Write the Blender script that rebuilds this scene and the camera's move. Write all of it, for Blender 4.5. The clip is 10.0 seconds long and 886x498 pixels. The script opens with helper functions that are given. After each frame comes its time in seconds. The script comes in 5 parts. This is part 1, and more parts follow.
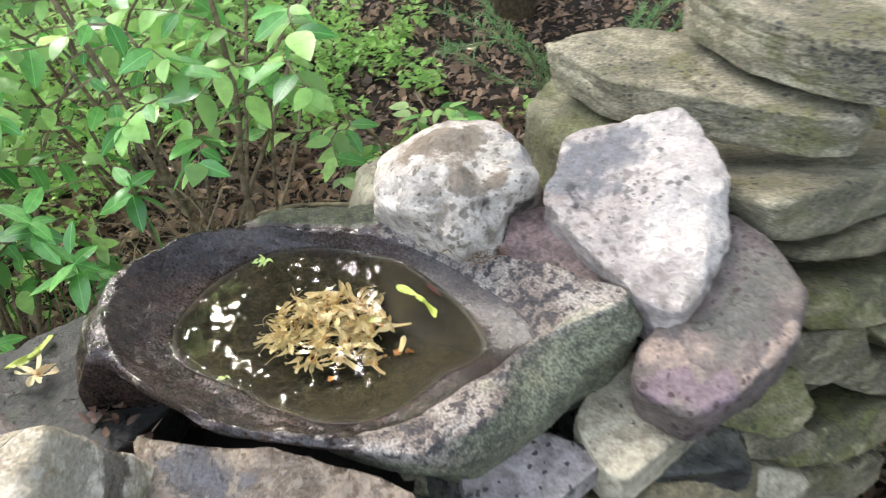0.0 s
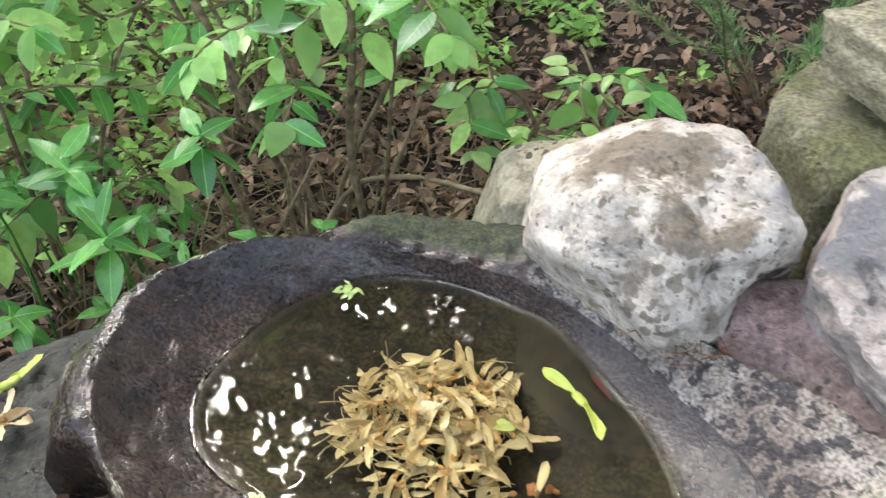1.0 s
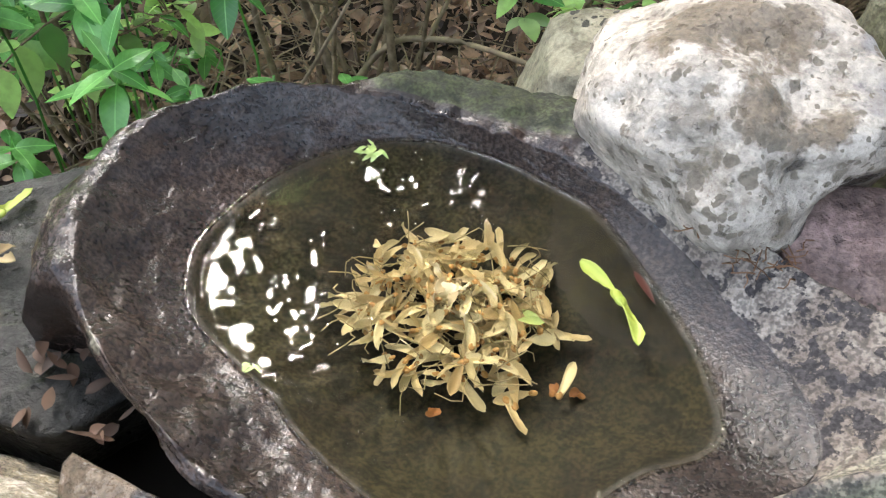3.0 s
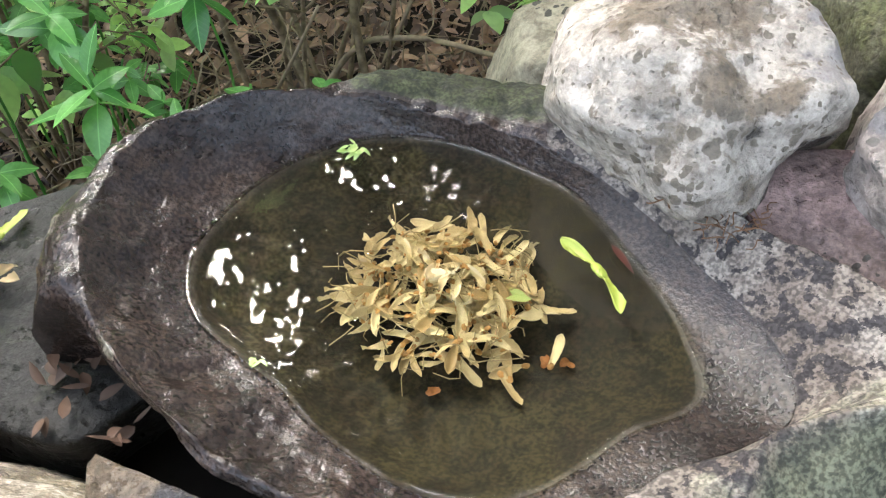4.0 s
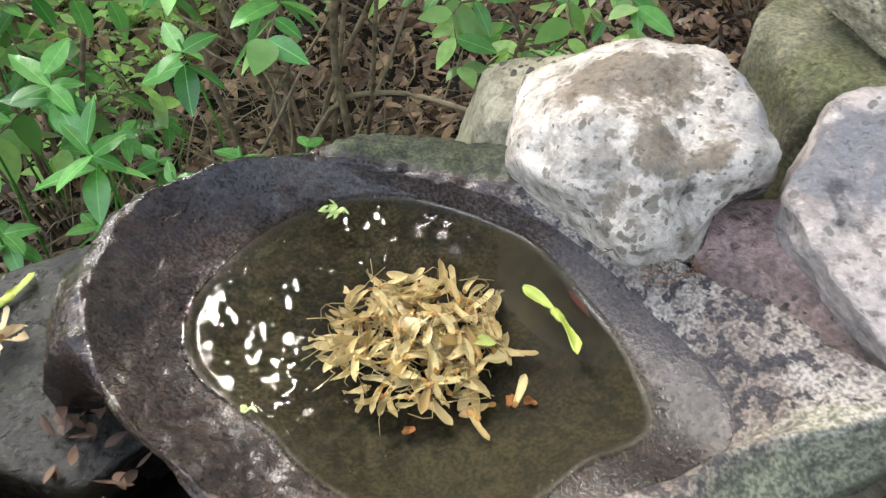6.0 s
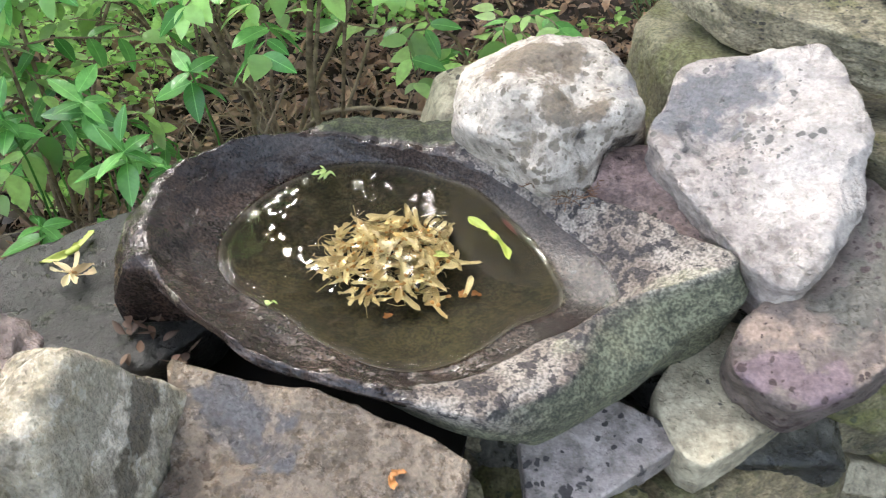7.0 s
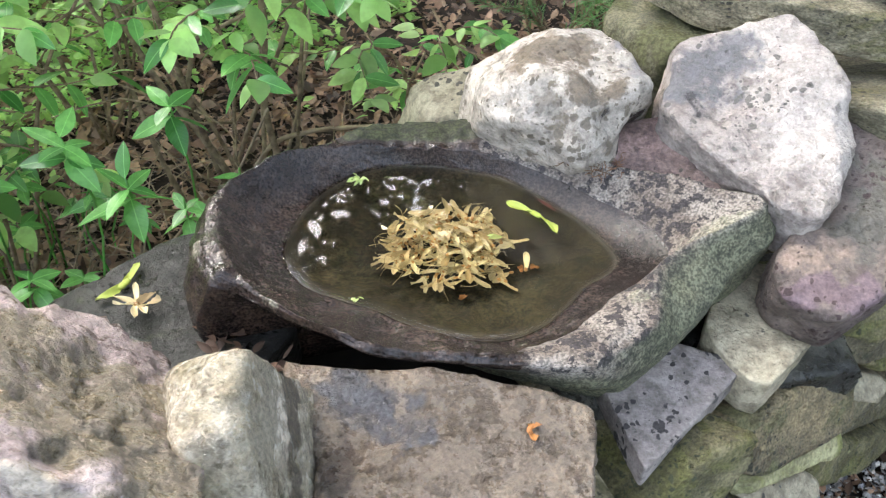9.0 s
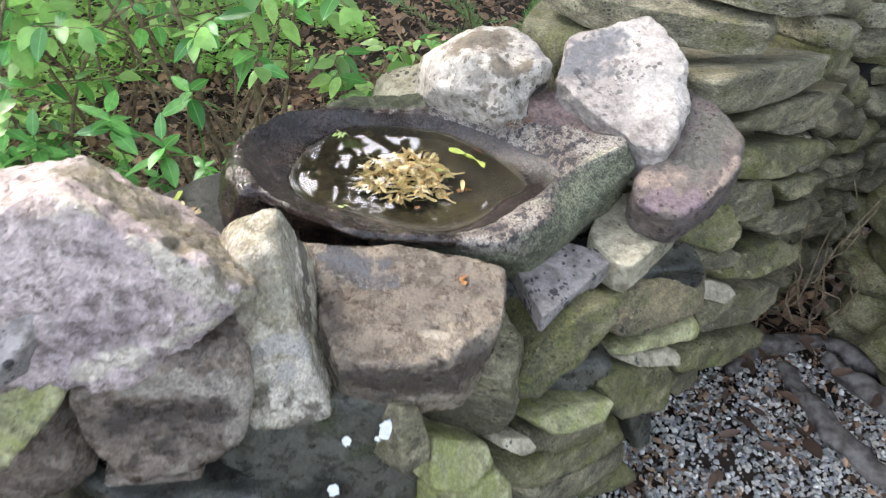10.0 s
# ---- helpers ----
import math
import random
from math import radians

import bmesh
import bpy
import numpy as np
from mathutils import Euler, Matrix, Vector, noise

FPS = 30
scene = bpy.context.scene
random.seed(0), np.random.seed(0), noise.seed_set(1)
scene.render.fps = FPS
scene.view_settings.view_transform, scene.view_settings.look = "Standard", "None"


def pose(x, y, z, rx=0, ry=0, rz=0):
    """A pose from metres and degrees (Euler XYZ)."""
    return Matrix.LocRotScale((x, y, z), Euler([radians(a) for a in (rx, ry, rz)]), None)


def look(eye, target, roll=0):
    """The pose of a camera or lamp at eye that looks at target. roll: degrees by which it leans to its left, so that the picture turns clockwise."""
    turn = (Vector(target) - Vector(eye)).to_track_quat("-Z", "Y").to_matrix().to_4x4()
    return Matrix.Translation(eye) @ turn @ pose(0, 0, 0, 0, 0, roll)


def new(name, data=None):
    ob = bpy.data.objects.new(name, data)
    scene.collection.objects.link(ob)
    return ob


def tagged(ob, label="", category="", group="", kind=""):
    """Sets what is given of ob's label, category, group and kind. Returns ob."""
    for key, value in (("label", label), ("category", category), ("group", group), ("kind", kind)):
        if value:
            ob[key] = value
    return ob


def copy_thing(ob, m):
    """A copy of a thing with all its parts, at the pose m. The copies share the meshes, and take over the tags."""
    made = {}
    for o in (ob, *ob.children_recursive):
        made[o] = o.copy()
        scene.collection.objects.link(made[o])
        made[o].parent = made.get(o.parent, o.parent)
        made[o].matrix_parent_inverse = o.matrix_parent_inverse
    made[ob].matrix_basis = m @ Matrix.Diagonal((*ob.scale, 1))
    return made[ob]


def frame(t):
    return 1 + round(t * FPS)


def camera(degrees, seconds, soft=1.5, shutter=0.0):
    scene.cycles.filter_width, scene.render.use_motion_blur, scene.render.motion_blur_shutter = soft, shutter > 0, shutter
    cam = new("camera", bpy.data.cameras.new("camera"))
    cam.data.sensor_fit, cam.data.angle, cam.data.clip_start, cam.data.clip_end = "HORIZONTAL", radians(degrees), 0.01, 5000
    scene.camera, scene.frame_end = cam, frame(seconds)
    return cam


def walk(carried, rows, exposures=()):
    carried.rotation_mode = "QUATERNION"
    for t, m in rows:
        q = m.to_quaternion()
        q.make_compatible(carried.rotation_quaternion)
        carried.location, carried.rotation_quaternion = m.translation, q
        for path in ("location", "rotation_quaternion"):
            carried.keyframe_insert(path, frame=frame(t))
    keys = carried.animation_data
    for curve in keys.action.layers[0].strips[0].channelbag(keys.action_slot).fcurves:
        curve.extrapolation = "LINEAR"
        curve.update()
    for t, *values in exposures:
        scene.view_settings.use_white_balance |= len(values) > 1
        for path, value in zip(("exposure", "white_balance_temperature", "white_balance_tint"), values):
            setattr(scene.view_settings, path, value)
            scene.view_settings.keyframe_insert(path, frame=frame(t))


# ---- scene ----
# The datum z = 0 is the water's surface in the basin; the ground lies about 0.66 m below it.
cam = camera(56.0, 10.0, 1.2, 0.3)
PATH = [
    (0, (0.035, 0.044, 0.652), (0.031, 1.65, -0.539), -2.0),
    (0.5, (0.004, 0.275, 0.55), (-0.112, 1.833, -0.698), 0.1),
    (1, (-0.032, 0.4, 0.507), (-0.284, 1.892, -0.8), 0.3),
    (1.5, (-0.057, 0.436, 0.494), (-0.392, 1.854, -0.876), 0.2),
    (2, (-0.05, 0.437, 0.452), (-0.381, 1.781, -0.992), 2.6),
    (2.5, (-0.047, 0.447, 0.447), (-0.34, 1.753, -1.039), 4.1),
    (2.7, (-0.048, 0.448, 0.445), (-0.318, 1.744, -1.054), 5.1),
    (3.8, (-0.046, 0.429, 0.465), (-0.244, 1.717, -1.052), 2.9),
    (4, (-0.049, 0.422, 0.466), (-0.25, 1.714, -1.048), 2.4),
    (4.5, (-0.042, 0.452, 0.448), (-0.24, 1.74, -1.069), 2.4),
    (5, (-0.036, 0.482, 0.444), (-0.249, 1.749, -1.088), 2.1),
    (5.2, (-0.038, 0.483, 0.445), (-0.259, 1.755, -1.082), 2.6),
    (6.3, (-0.016, 0.315, 0.556), (-0.198, 1.703, -0.872), 0.2),
    (6.5, (-0.008, 0.252, 0.573), (-0.175, 1.661, -0.836), -0.1),
    (7, (0.009, 0.15, 0.608), (-0.122, 1.603, -0.761), 0.8),
    (7.5, (0.041, 0.1, 0.614), (-0.046, 1.572, -0.736), 2.5),
    (8, (0.022, 0.066, 0.642), (-0.039, 1.547, -0.701), 2.8),
    (8.5, (-0.079, 0.08, 0.61), (-0.049, 1.574, -0.719), 1.5),
    (9, (-0.212, 0.073, 0.607), (0.003, 1.573, -0.698), 1.9),
    (9.5, (-0.25, -0.074, 0.66), (0.076, 1.441, -0.605), 2.9),
    (10, (-0.26, -0.319, 0.716), (0.051, 1.23, -0.512), 3.4),
]
walk(cam, [(t, look(eye, target, roll)) for t, eye, target, roll in PATH])

# ---- light: bright overcast sky over a wood ----
world = bpy.data.worlds.new("overcast_sky")
scene.world = world
world.use_nodes = True
wn, wl = world.node_tree.nodes, world.node_tree.links
sky = wn.new("ShaderNodeTexSky")
sky.sky_type, sky.sun_disc = "NISHITA", False
sky.sun_elevation, sky.sun_rotation = radians(43), radians(-32)
sky.air_density, sky.dust_density, sky.ozone_density = 1.0, 4.0, 1.0
cloud = wn.new("ShaderNodeHueSaturation")  # cloud cover takes most of the blue out of the sky
cloud.inputs["Saturation"].default_value = 0.62
wl.new(sky.outputs[0], cloud.inputs["Color"])
wl.new(cloud.outputs[0], wn["Background"].inputs[0])
wn["Background"].inputs[1].default_value = 0.115
sun = new("sun", bpy.data.lights.new("sun", "SUN"))
sun.data.energy, sun.data.angle, sun.data.color = 1.9, radians(30), (1.0, 0.95, 0.88)
sun.matrix_world = look((-3.2, 6.0, 5.5), (0, 0.8, 0))  # behind thin cloud, over the wood
scene.view_settings.exposure = 4.0

# ---- materials ----
def mat(name):
    m = bpy.data.materials.new(name)
    m.use_nodes = True
    return m, m.node_tree.nodes, m.node_tree.links, m.node_tree.nodes["Principled BSDF"]


def coords(n, l, vary=True):
    """Object coordinates in metres, shifted by a different amount on every object."""
    tc = n.new("ShaderNodeTexCoord")
    if not vary:
        return tc.outputs["Object"]
    info, mul, add = n.new("ShaderNodeObjectInfo"), n.new("ShaderNodeMath"), n.new("ShaderNodeVectorMath")
    mul.operation, mul.inputs[1].default_value = "MULTIPLY", 17.0
    l.new(info.outputs["Random"], mul.inputs[0])
    l.new(tc.outputs["Object"], add.inputs[0])
    l.new(mul.outputs[0], add.inputs[1])
    return add.outputs[0]


def tex(n, l, vec, scale, detail=4.0, rough=0.55, distort=0.0):
    t = n.new("ShaderNodeTexNoise")
    t.inputs["Scale"].default_value, t.inputs["Detail"].default_value = scale, detail
    t.inputs["Roughness"].default_value, t.inputs["Distortion"].default_value = rough, distort
    l.new(vec, t.inputs["Vector"])
    return t.outputs["Fac"]


def ramp(n, l, fac, lo, hi, a=0.0, b=1.0):
    r = n.new("ShaderNodeMapRange")
    r.interpolation_type = "SMOOTHSTEP"
    for k, v in ((1, lo), (2, hi), (3, a), (4, b)):
        r.inputs[k].default_value = v
    l.new(fac, r.inputs[0])
    return r.outputs[0]


def blend(n, l, fac, a, b, how="MIX"):
    m = n.new("ShaderNodeMix")
    m.data_type, m.blend_type = "RGBA", how
    for k, v in ((0, fac), (6, a), (7, b)):
        if isinstance(v, (int, float)):
            m.inputs[k].default_value = v
        elif isinstance(v, tuple):
            m.inputs[k].default_value = (*v, 1)
        else:
            l.new(v, m.inputs[k])
    return m.outputs[2]


def maths(n, l, op, a, b):
    m = n.new("ShaderNodeMath")
    m.operation, m.use_clamp = op, True
    for k, v in ((0, a), (1, b)):
        if isinstance(v, (int, float)):
            m.inputs[k].default_value = v
        else:
            l.new(v, m.inputs[k])
    return m.outputs[0]


def relief(n, l, p, height, strength, distance):
    b = n.new("ShaderNodeBump")
    b.inputs["Strength"].default_value, b.inputs["Distance"].default_value = strength, distance
    l.new(height, b.inputs["Height"])
    l.new(b.outputs[0], p.inputs["Normal"])


def stone(name, light, dark, blotch=None, blotch_at=0.6, spots=None, spot_at=0.66, spot_scale=55.0, moss=None, moss_at=0.6, rough=(0.55, 0.9), grain=0.4, big=9.0, mottle=26.0, pale=None, stain=None, wet=None, bump=0.007, streak=1.0, gloss=0.28):
    """Rough stone: two base tones, blotches, moss, lichen spots, stains of their own shape, grain and relief."""
    m, n, l, p = mat(name)
    v = coords(n, l)
    if streak != 1.0:
        beds = n.new("ShaderNodeMapping")
        beds.inputs["Scale"].default_value = (1, 1, streak)
        l.new(v, beds.inputs["Vector"])
        v = beds.outputs[0]
    tone = tex(n, l, v, big, 5.0, 0.65, 0.3)
    mid = tex(n, l, v, 45.0, 6.0, 0.68, 0.0)
    fine = tex(n, l, v, 230.0, 3.0, 0.6)
    col = blend(n, l, ramp(n, l, tone, 0.38, 0.6), light, dark)
    col = blend(n, l, 0.62, col, blend(n, l, ramp(n, l, mid, 0.36, 0.6), (0.36, 0.34, 0.31), (1.24, 1.24, 1.24)), "MULTIPLY")
    if blotch:
        patch = tex(n, l, v, mottle, 4, 0.62, 0.5)
        col = blend(n, l, ramp(n, l, patch, blotch_at - 0.02, blotch_at + 0.09, 0, 0.85), col, blotch)
    sheen = ramp(n, l, mid, 0.35, 0.65, *rough)
    wander = maths(n, l, "MULTIPLY", maths(n, l, "SUBTRACT", maths(n, l, "ADD", mid, maths(n, l, "MULTIPLY", tone, 0.6)), 0.45), 1.4)
    for key, tint in (("pale", pale), ("stain", stain), ("wet", wet)):
        if tint:
            q = n.new("ShaderNodeAttribute")
            q.attribute_name = key
            here = ramp(n, l, maths(n, l, "SUBTRACT", q.outputs["Fac"], wander), 0.0, 0.42)
            two = blend(n, l, ramp(n, l, mid, 0.36, 0.62), tint, tuple(c * 0.66 for c in tint))
            col = blend(n, l, maths(n, l, "MULTIPLY", here, 0.85), col, two)
            if key == "wet":
                sheen = blend(n, l, here, sheen, (0.2, 0.2, 0.2))
    if moss:
        green = tex(n, l, v, 13.0, 5, 0.66, 0.8)
        col = blend(n, l, ramp(n, l, green, moss_at - 0.08, moss_at + 0.08, 0, 0.8), col, blend(n, l, ramp(n, l, mid, 0.35, 0.65), moss, tuple(c * 0.55 for c in moss)))
    if spots:
        where = tex(n, l, v, 9.0, 2)
        least = 0.42 + (spot_at - 0.64) * 4.3
        push = n.new("ShaderNodeVectorMath")
        push.operation = "ADD"
        l.new(v, push.inputs[0])
        l.new(blend(n, l, 1.0, tex(n, l, v, 90.0, 2), (0.012, 0.012, 0.012), "MULTIPLY"), push.inputs[1])
        for size, more in ((spot_scale, 0.0), (spot_scale * 2.2, 0.06)):
            cells, rgb = n.new("ShaderNodeTexVoronoi"), n.new("ShaderNodeSeparateColor")
            cells.inputs["Scale"].default_value = size
            l.new(push.outputs[0], cells.inputs["Vector"])
            l.new(cells.outputs["Color"], rgb.inputs[0])
            pick = maths(n, l, "ADD", maths(n, l, "MULTIPLY", rgb.outputs[0], 0.65), maths(n, l, "SUBTRACT", where, 0.28))
            reach = ramp(n, l, pick, least + more, 0.98, 0, 0.5)
            s = maths(n, l, "SUBTRACT", reach, cells.outputs["Distance"])
            col = blend(n, l, ramp(n, l, s, 0.0, 0.09, 0, 0.9), col, spots)
    col = blend(n, l, grain, col, blend(n, l, ramp(n, l, fine, 0.36, 0.64), (0.1, 0.09, 0.08), (1.5, 1.48, 1.46)), "MULTIPLY")
    l.new(col, p.inputs["Base Color"])
    p.inputs["Specular IOR Level"].default_value = gloss
    l.new(sheen, p.inputs["Roughness"])
    coarse = tex(n, l, v, 24.0, 9.0, 0.7, 0.0)
    pits = ramp(n, l, tex(n, l, v, 120.0, 4.0, 0.65), 0.58, 0.70, 0.0, 0.22)
    rough_h = maths(n, l, "SUBTRACT", maths(n, l, "ADD", maths(n, l, "MULTIPLY", coarse, 0.55), maths(n, l, "ADD", maths(n, l, "MULTIPLY", mid, 0.22), maths(n, l, "MULTIPLY", fine, 0.16))), pits)
    relief(n, l, p, rough_h, 1.0, bump * 2.0)
    return m


def plain(name, colour, rough=0.7, other=None, scale=30.0, bump=0.3, sheen=0.0):
    m, n, l, p = mat(name)
    v = coords(n, l)
    t = tex(n, l, v, scale, 3)
    other = other or tuple(c * 0.6 for c in colour)
    l.new(blend(n, l, ramp(n, l, t, 0.3, 0.7), colour, other), p.inputs["Base Color"])
    p.inputs["Specular IOR Level"].default_value = 0.2
    p.inputs["Roughness"].default_value = rough
    relief(n, l, p, t, bump, 0.003)
    return m


def leafy(name, light, dark, rough=0.45, island=False, through_light=0.35, veins=False):
    """Leaf: colour differs from leaf to leaf, thin enough to let light through."""
    m, n, l, p = mat(name)
    if island:
        rnd = n.new("ShaderNodeNewGeometry").outputs["Random Per Island"]
    else:
        rnd = n.new("ShaderNodeObjectInfo").outputs["Random"]
    tc = n.new("ShaderNodeTexCoord").outputs["Object"]
    col = blend(n, l, rnd, light, dark)
    col = blend(n, l, ramp(n, l, tex(n, l, tc, 60.0, 4), 0.35, 0.7, 0, 0.35), col, tuple(c * 0.55 for c in dark))
    if veins:
        xyz, side = n.new("ShaderNodeSeparateXYZ"), n.new("ShaderNodeMath")
        side.operation = "ABSOLUTE"
        l.new(tc, xyz.inputs[0])
        l.new(xyz.outputs["Y"], side.inputs[0])
        slant, wave = n.new("ShaderNodeMath"), n.new("ShaderNodeMath")
        slant.operation, slant.inputs[1].default_value = "MULTIPLY_ADD", -0.9
        l.new(side.outputs[0], slant.inputs[0])
        l.new(xyz.outputs["X"], slant.inputs[2])
        turns = n.new("ShaderNodeMath")
        turns.operation, turns.inputs[1].default_value = "MULTIPLY", 2 * math.pi / 0.0075
        l.new(slant.outputs[0], turns.inputs[0])
        wave.operation = "COSINE"
        l.new(turns.outputs[0], wave.inputs[0])
        lines = ramp(n, l, wave.outputs[0], 0.86, 1.0)
        col = blend(n, l, maths(n, l, "MULTIPLY", lines, 0.07), col, tuple(min(1, c * 1.7) for c in light))
        col = blend(n, l, ramp(n, l, side.outputs[0], 0.0011, 0.0003, 0, 0.4), col, tuple(min(1, c * 2.0) for c in light))
        relief(n, l, p, wave.outputs[0], 0.2, 0.0005)
    l.new(col, p.inputs["Base Color"])
    p.inputs["Specular IOR Level"].default_value = 0.5
    p.inputs["Roughness"].default_value = rough
    tr, mix = n.new("ShaderNodeBsdfTranslucent"), n.new("ShaderNodeMixShader")
    l.new(blend(n, l, 0.5, col, tuple(min(1, c * 1.6) for c in light)), tr.inputs[0])
    mix.inputs[0].default_value = through_light
    l.new(p.outputs[0], mix.inputs[1])
    l.new(tr.outputs[0], mix.inputs[2])
    l.new(mix.outputs[0], n["Material Output"].inputs[0])
    return m


LICHEN, SOOT = (0.05, 0.046, 0.04), (0.028, 0.026, 0.026)
M_WHITE = stone("lichened_white_limestone", (0.53, 0.47, 0.40), (0.37, 0.325, 0.275), (0.16, 0.128, 0.092), 0.585, (0.15, 0.125, 0.095), 0.645, 70, mottle=40, grain=0.14, pale=(0.30, 0.28, 0.27), stain=(0.17, 0.13, 0.09), wet=(0.05, 0.045, 0.042))
M_CHALK = stone("pale_angular_limestone", (0.50, 0.435, 0.38), (0.36, 0.31, 0.28), None, 0.57, (0.16, 0.145, 0.13), 0.745, 100, grain=0.12, pale=(0.68, 0.60, 0.525), stain=(0.18, 0.178, 0.185), wet=(0.09, 0.085, 0.085), bump=0.012)
M_PALE = stone("pale_buff_stone", (0.40, 0.35, 0.25), (0.285, 0.25, 0.175), None, 0.6, LICHEN, 0.685, 65, grain=0.18, bump=0.004, pale=(0.45, 0.42, 0.35), stain=(0.17, 0.17, 0.12))
M_MAUVE = stone("mauve_sandstone", (0.165, 0.13, 0.108), (0.11, 0.088, 0.078), None, 0.58, (0.05, 0.032, 0.03), 0.665, 75, grain=0.20, bump=0.004, pale=(0.35, 0.258, 0.20), stain=(0.20, 0.14, 0.15), wet=(0.135, 0.125, 0.10))
M_PINK = stone("dusky_pink_sandstone", (0.27, 0.185, 0.165), (0.16, 0.12, 0.11), None, 0.6, LICHEN, 0.7, 90, grain=0.28, bump=0.005)
M_GREY = stone("grey_speckled_stone", (0.315, 0.275, 0.25), (0.235, 0.207, 0.192), None, 0.6, SOOT, 0.67, 55, grain=0.18, bump=0.0035)
M_BROWN = stone("brown_damp_sandstone", (0.225, 0.175, 0.127), (0.135, 0.104, 0.077), None, 0.62, None, rough=(0.16, 0.42), grain=0.32, bump=0.010, pale=(0.46, 0.385, 0.29), stain=(0.055, 0.038, 0.028), wet=(0.075, 0.075, 0.085), gloss=0.55)
M_RUGGED = stone("pinkish_rugged_boulder", (0.53, 0.425, 0.39), (0.35, 0.275, 0.265), (0.47, 0.395, 0.33), 0.62, None, rough=(0.2, 0.5), mottle=14, pale=(0.66, 0.57, 0.45), stain=(0.21, 0.175, 0.11), wet=(0.13, 0.10, 0.09), bump=0.013, gloss=0.50, grain=0.22)
M_UPRIGHT = stone("grey_brown_wet_stone", (0.58, 0.51, 0.41), (0.34, 0.29, 0.20), (0.54, 0.49, 0.40), 0.6, None, rough=(0.1, 0.3), grain=0.25, mottle=60, pale=(0.50, 0.45, 0.39), stain=(0.10, 0.082, 0.055), wet=(0.46, 0.41, 0.31), bump=0.013, gloss=0.75)
M_SLATE = stone("dark_wet_slate", (0.024, 0.024, 0.023), (0.012, 0.013, 0.012), None, moss=(0.06, 0.068, 0.035), moss_at=0.63, rough=(0.25, 0.5), bump=0.004, gloss=0.22)
M_DARK = stone("dark_damp_stone", (0.085, 0.08, 0.062), (0.018, 0.018, 0.015), (0.13, 0.125, 0.095), 0.66, moss=(0.06, 0.068, 0.03), moss_at=0.62, rough=(0.2, 0.55), big=6.0, bump=0.006, gloss=0.50)
M_SODDEN = stone("sodden_brown_stone", (0.22, 0.17, 0.13), (0.105, 0.08, 0.062), (0.24, 0.195, 0.155), 0.62, None, rough=(0.16, 0.42), mottle=9, pale=(0.36, 0.31, 0.25), stain=(0.045, 0.033, 0.025), bump=0.007, gloss=0.50)
M_WALL = stone("grey_olive_wall_stone", (0.27, 0.235, 0.15), (0.115, 0.10, 0.064), (0.31, 0.28, 0.19), 0.62, (0.05, 0.05, 0.03), 0.68, 95, moss=(0.135, 0.125, 0.052), moss_at=0.58, streak=2.0, grain=0.36, bump=0.007)
M_MOSSY = stone("green_mossy_wall_stone", (0.25, 0.218, 0.125), (0.10, 0.092, 0.05), (0.31, 0.30, 0.16), 0.62, (0.045, 0.05, 0.028), 0.68, 95, moss=(0.15, 0.148, 0.048), moss_at=0.53, streak=1.5, grain=0.36, bump=0.007)
M_LIME = stone("pale_green_smooth_stone", (0.38, 0.355, 0.195), (0.24, 0.23, 0.12), None, 0.62, (0.12, 0.12, 0.07), 0.72, 100, moss=(0.26, 0.27, 0.085), moss_at=0.54, grain=0.25, bump=0.004)
M_SLAB = stone("weathered_capping_slab", (0.32, 0.285, 0.195), (0.19, 0.17, 0.115), (0.14, 0.128, 0.085), 0.62, LICHEN, 0.67, 100, moss=(0.18, 0.17, 0.07), moss_at=0.57, mottle=22, streak=1.6, grain=0.39)
M_OCHRE = stone("ochre_mottled_wall_stone", (0.27, 0.215, 0.125), (0.15, 0.125, 0.08), (0.34, 0.27, 0.15), 0.6, (0.045, 0.045, 0.032), 0.66, 90, moss=(0.14, 0.14, 0.065), moss_at=0.56, streak=1.6, grain=0.35, bump=0.008)
M_OLIVE = stone("yellow_green_algae_stone", (0.19, 0.178, 0.115), (0.12, 0.112, 0.072), (0.36, 0.34, 0.22), 0.64, None, moss=(0.14, 0.145, 0.06), moss_at=0.5)
M_CORE = plain("near_black_wall_core", (0.014, 0.012, 0.009), 0.95, (0.008, 0.007, 0.006), 20)
M_BARK = plain("grey_brown_bark", (0.24, 0.18, 0.11), 0.85, (0.10, 0.075, 0.045), 60, 0.8)
M_TWIG = plain("tan_dead_twig", (0.28, 0.22, 0.14), 0.8, (0.16, 0.12, 0.08), 40)
M_DRIFT = plain("weathered_grey_log", (0.17, 0.15, 0.135), 0.75, (0.06, 0.05, 0.043), 38, 1.0)
M_LEAF = leafy("fresh_green_leaf", (0.20, 0.47, 0.12), (0.03, 0.13, 0.03), 0.27, through_light=0.4, veins=True)
M_LEAF_MANY = leafy("green_foliage", (0.50, 0.80, 0.24), (0.04, 0.16, 0.035), 0.3, island=True, through_light=0.5)
M_COVER = leafy("light_green_groundcover", (0.50, 0.78, 0.22), (0.12, 0.34, 0.06), island=True, through_light=0.5)
M_CANOPY = leafy("tree_canopy_leaf", (0.045, 0.095, 0.02), (0.02, 0.05, 0.012), island=True, through_light=0.18)
M_FIR = leafy("evergreen_sprig", (0.17, 0.33, 0.09), (0.06, 0.15, 0.04), island=True, through_light=0.15)
M_LITTER = leafy("dead_brown_leaf", (0.38, 0.225, 0.13), (0.035, 0.02, 0.013), 0.5, True, 0.08)
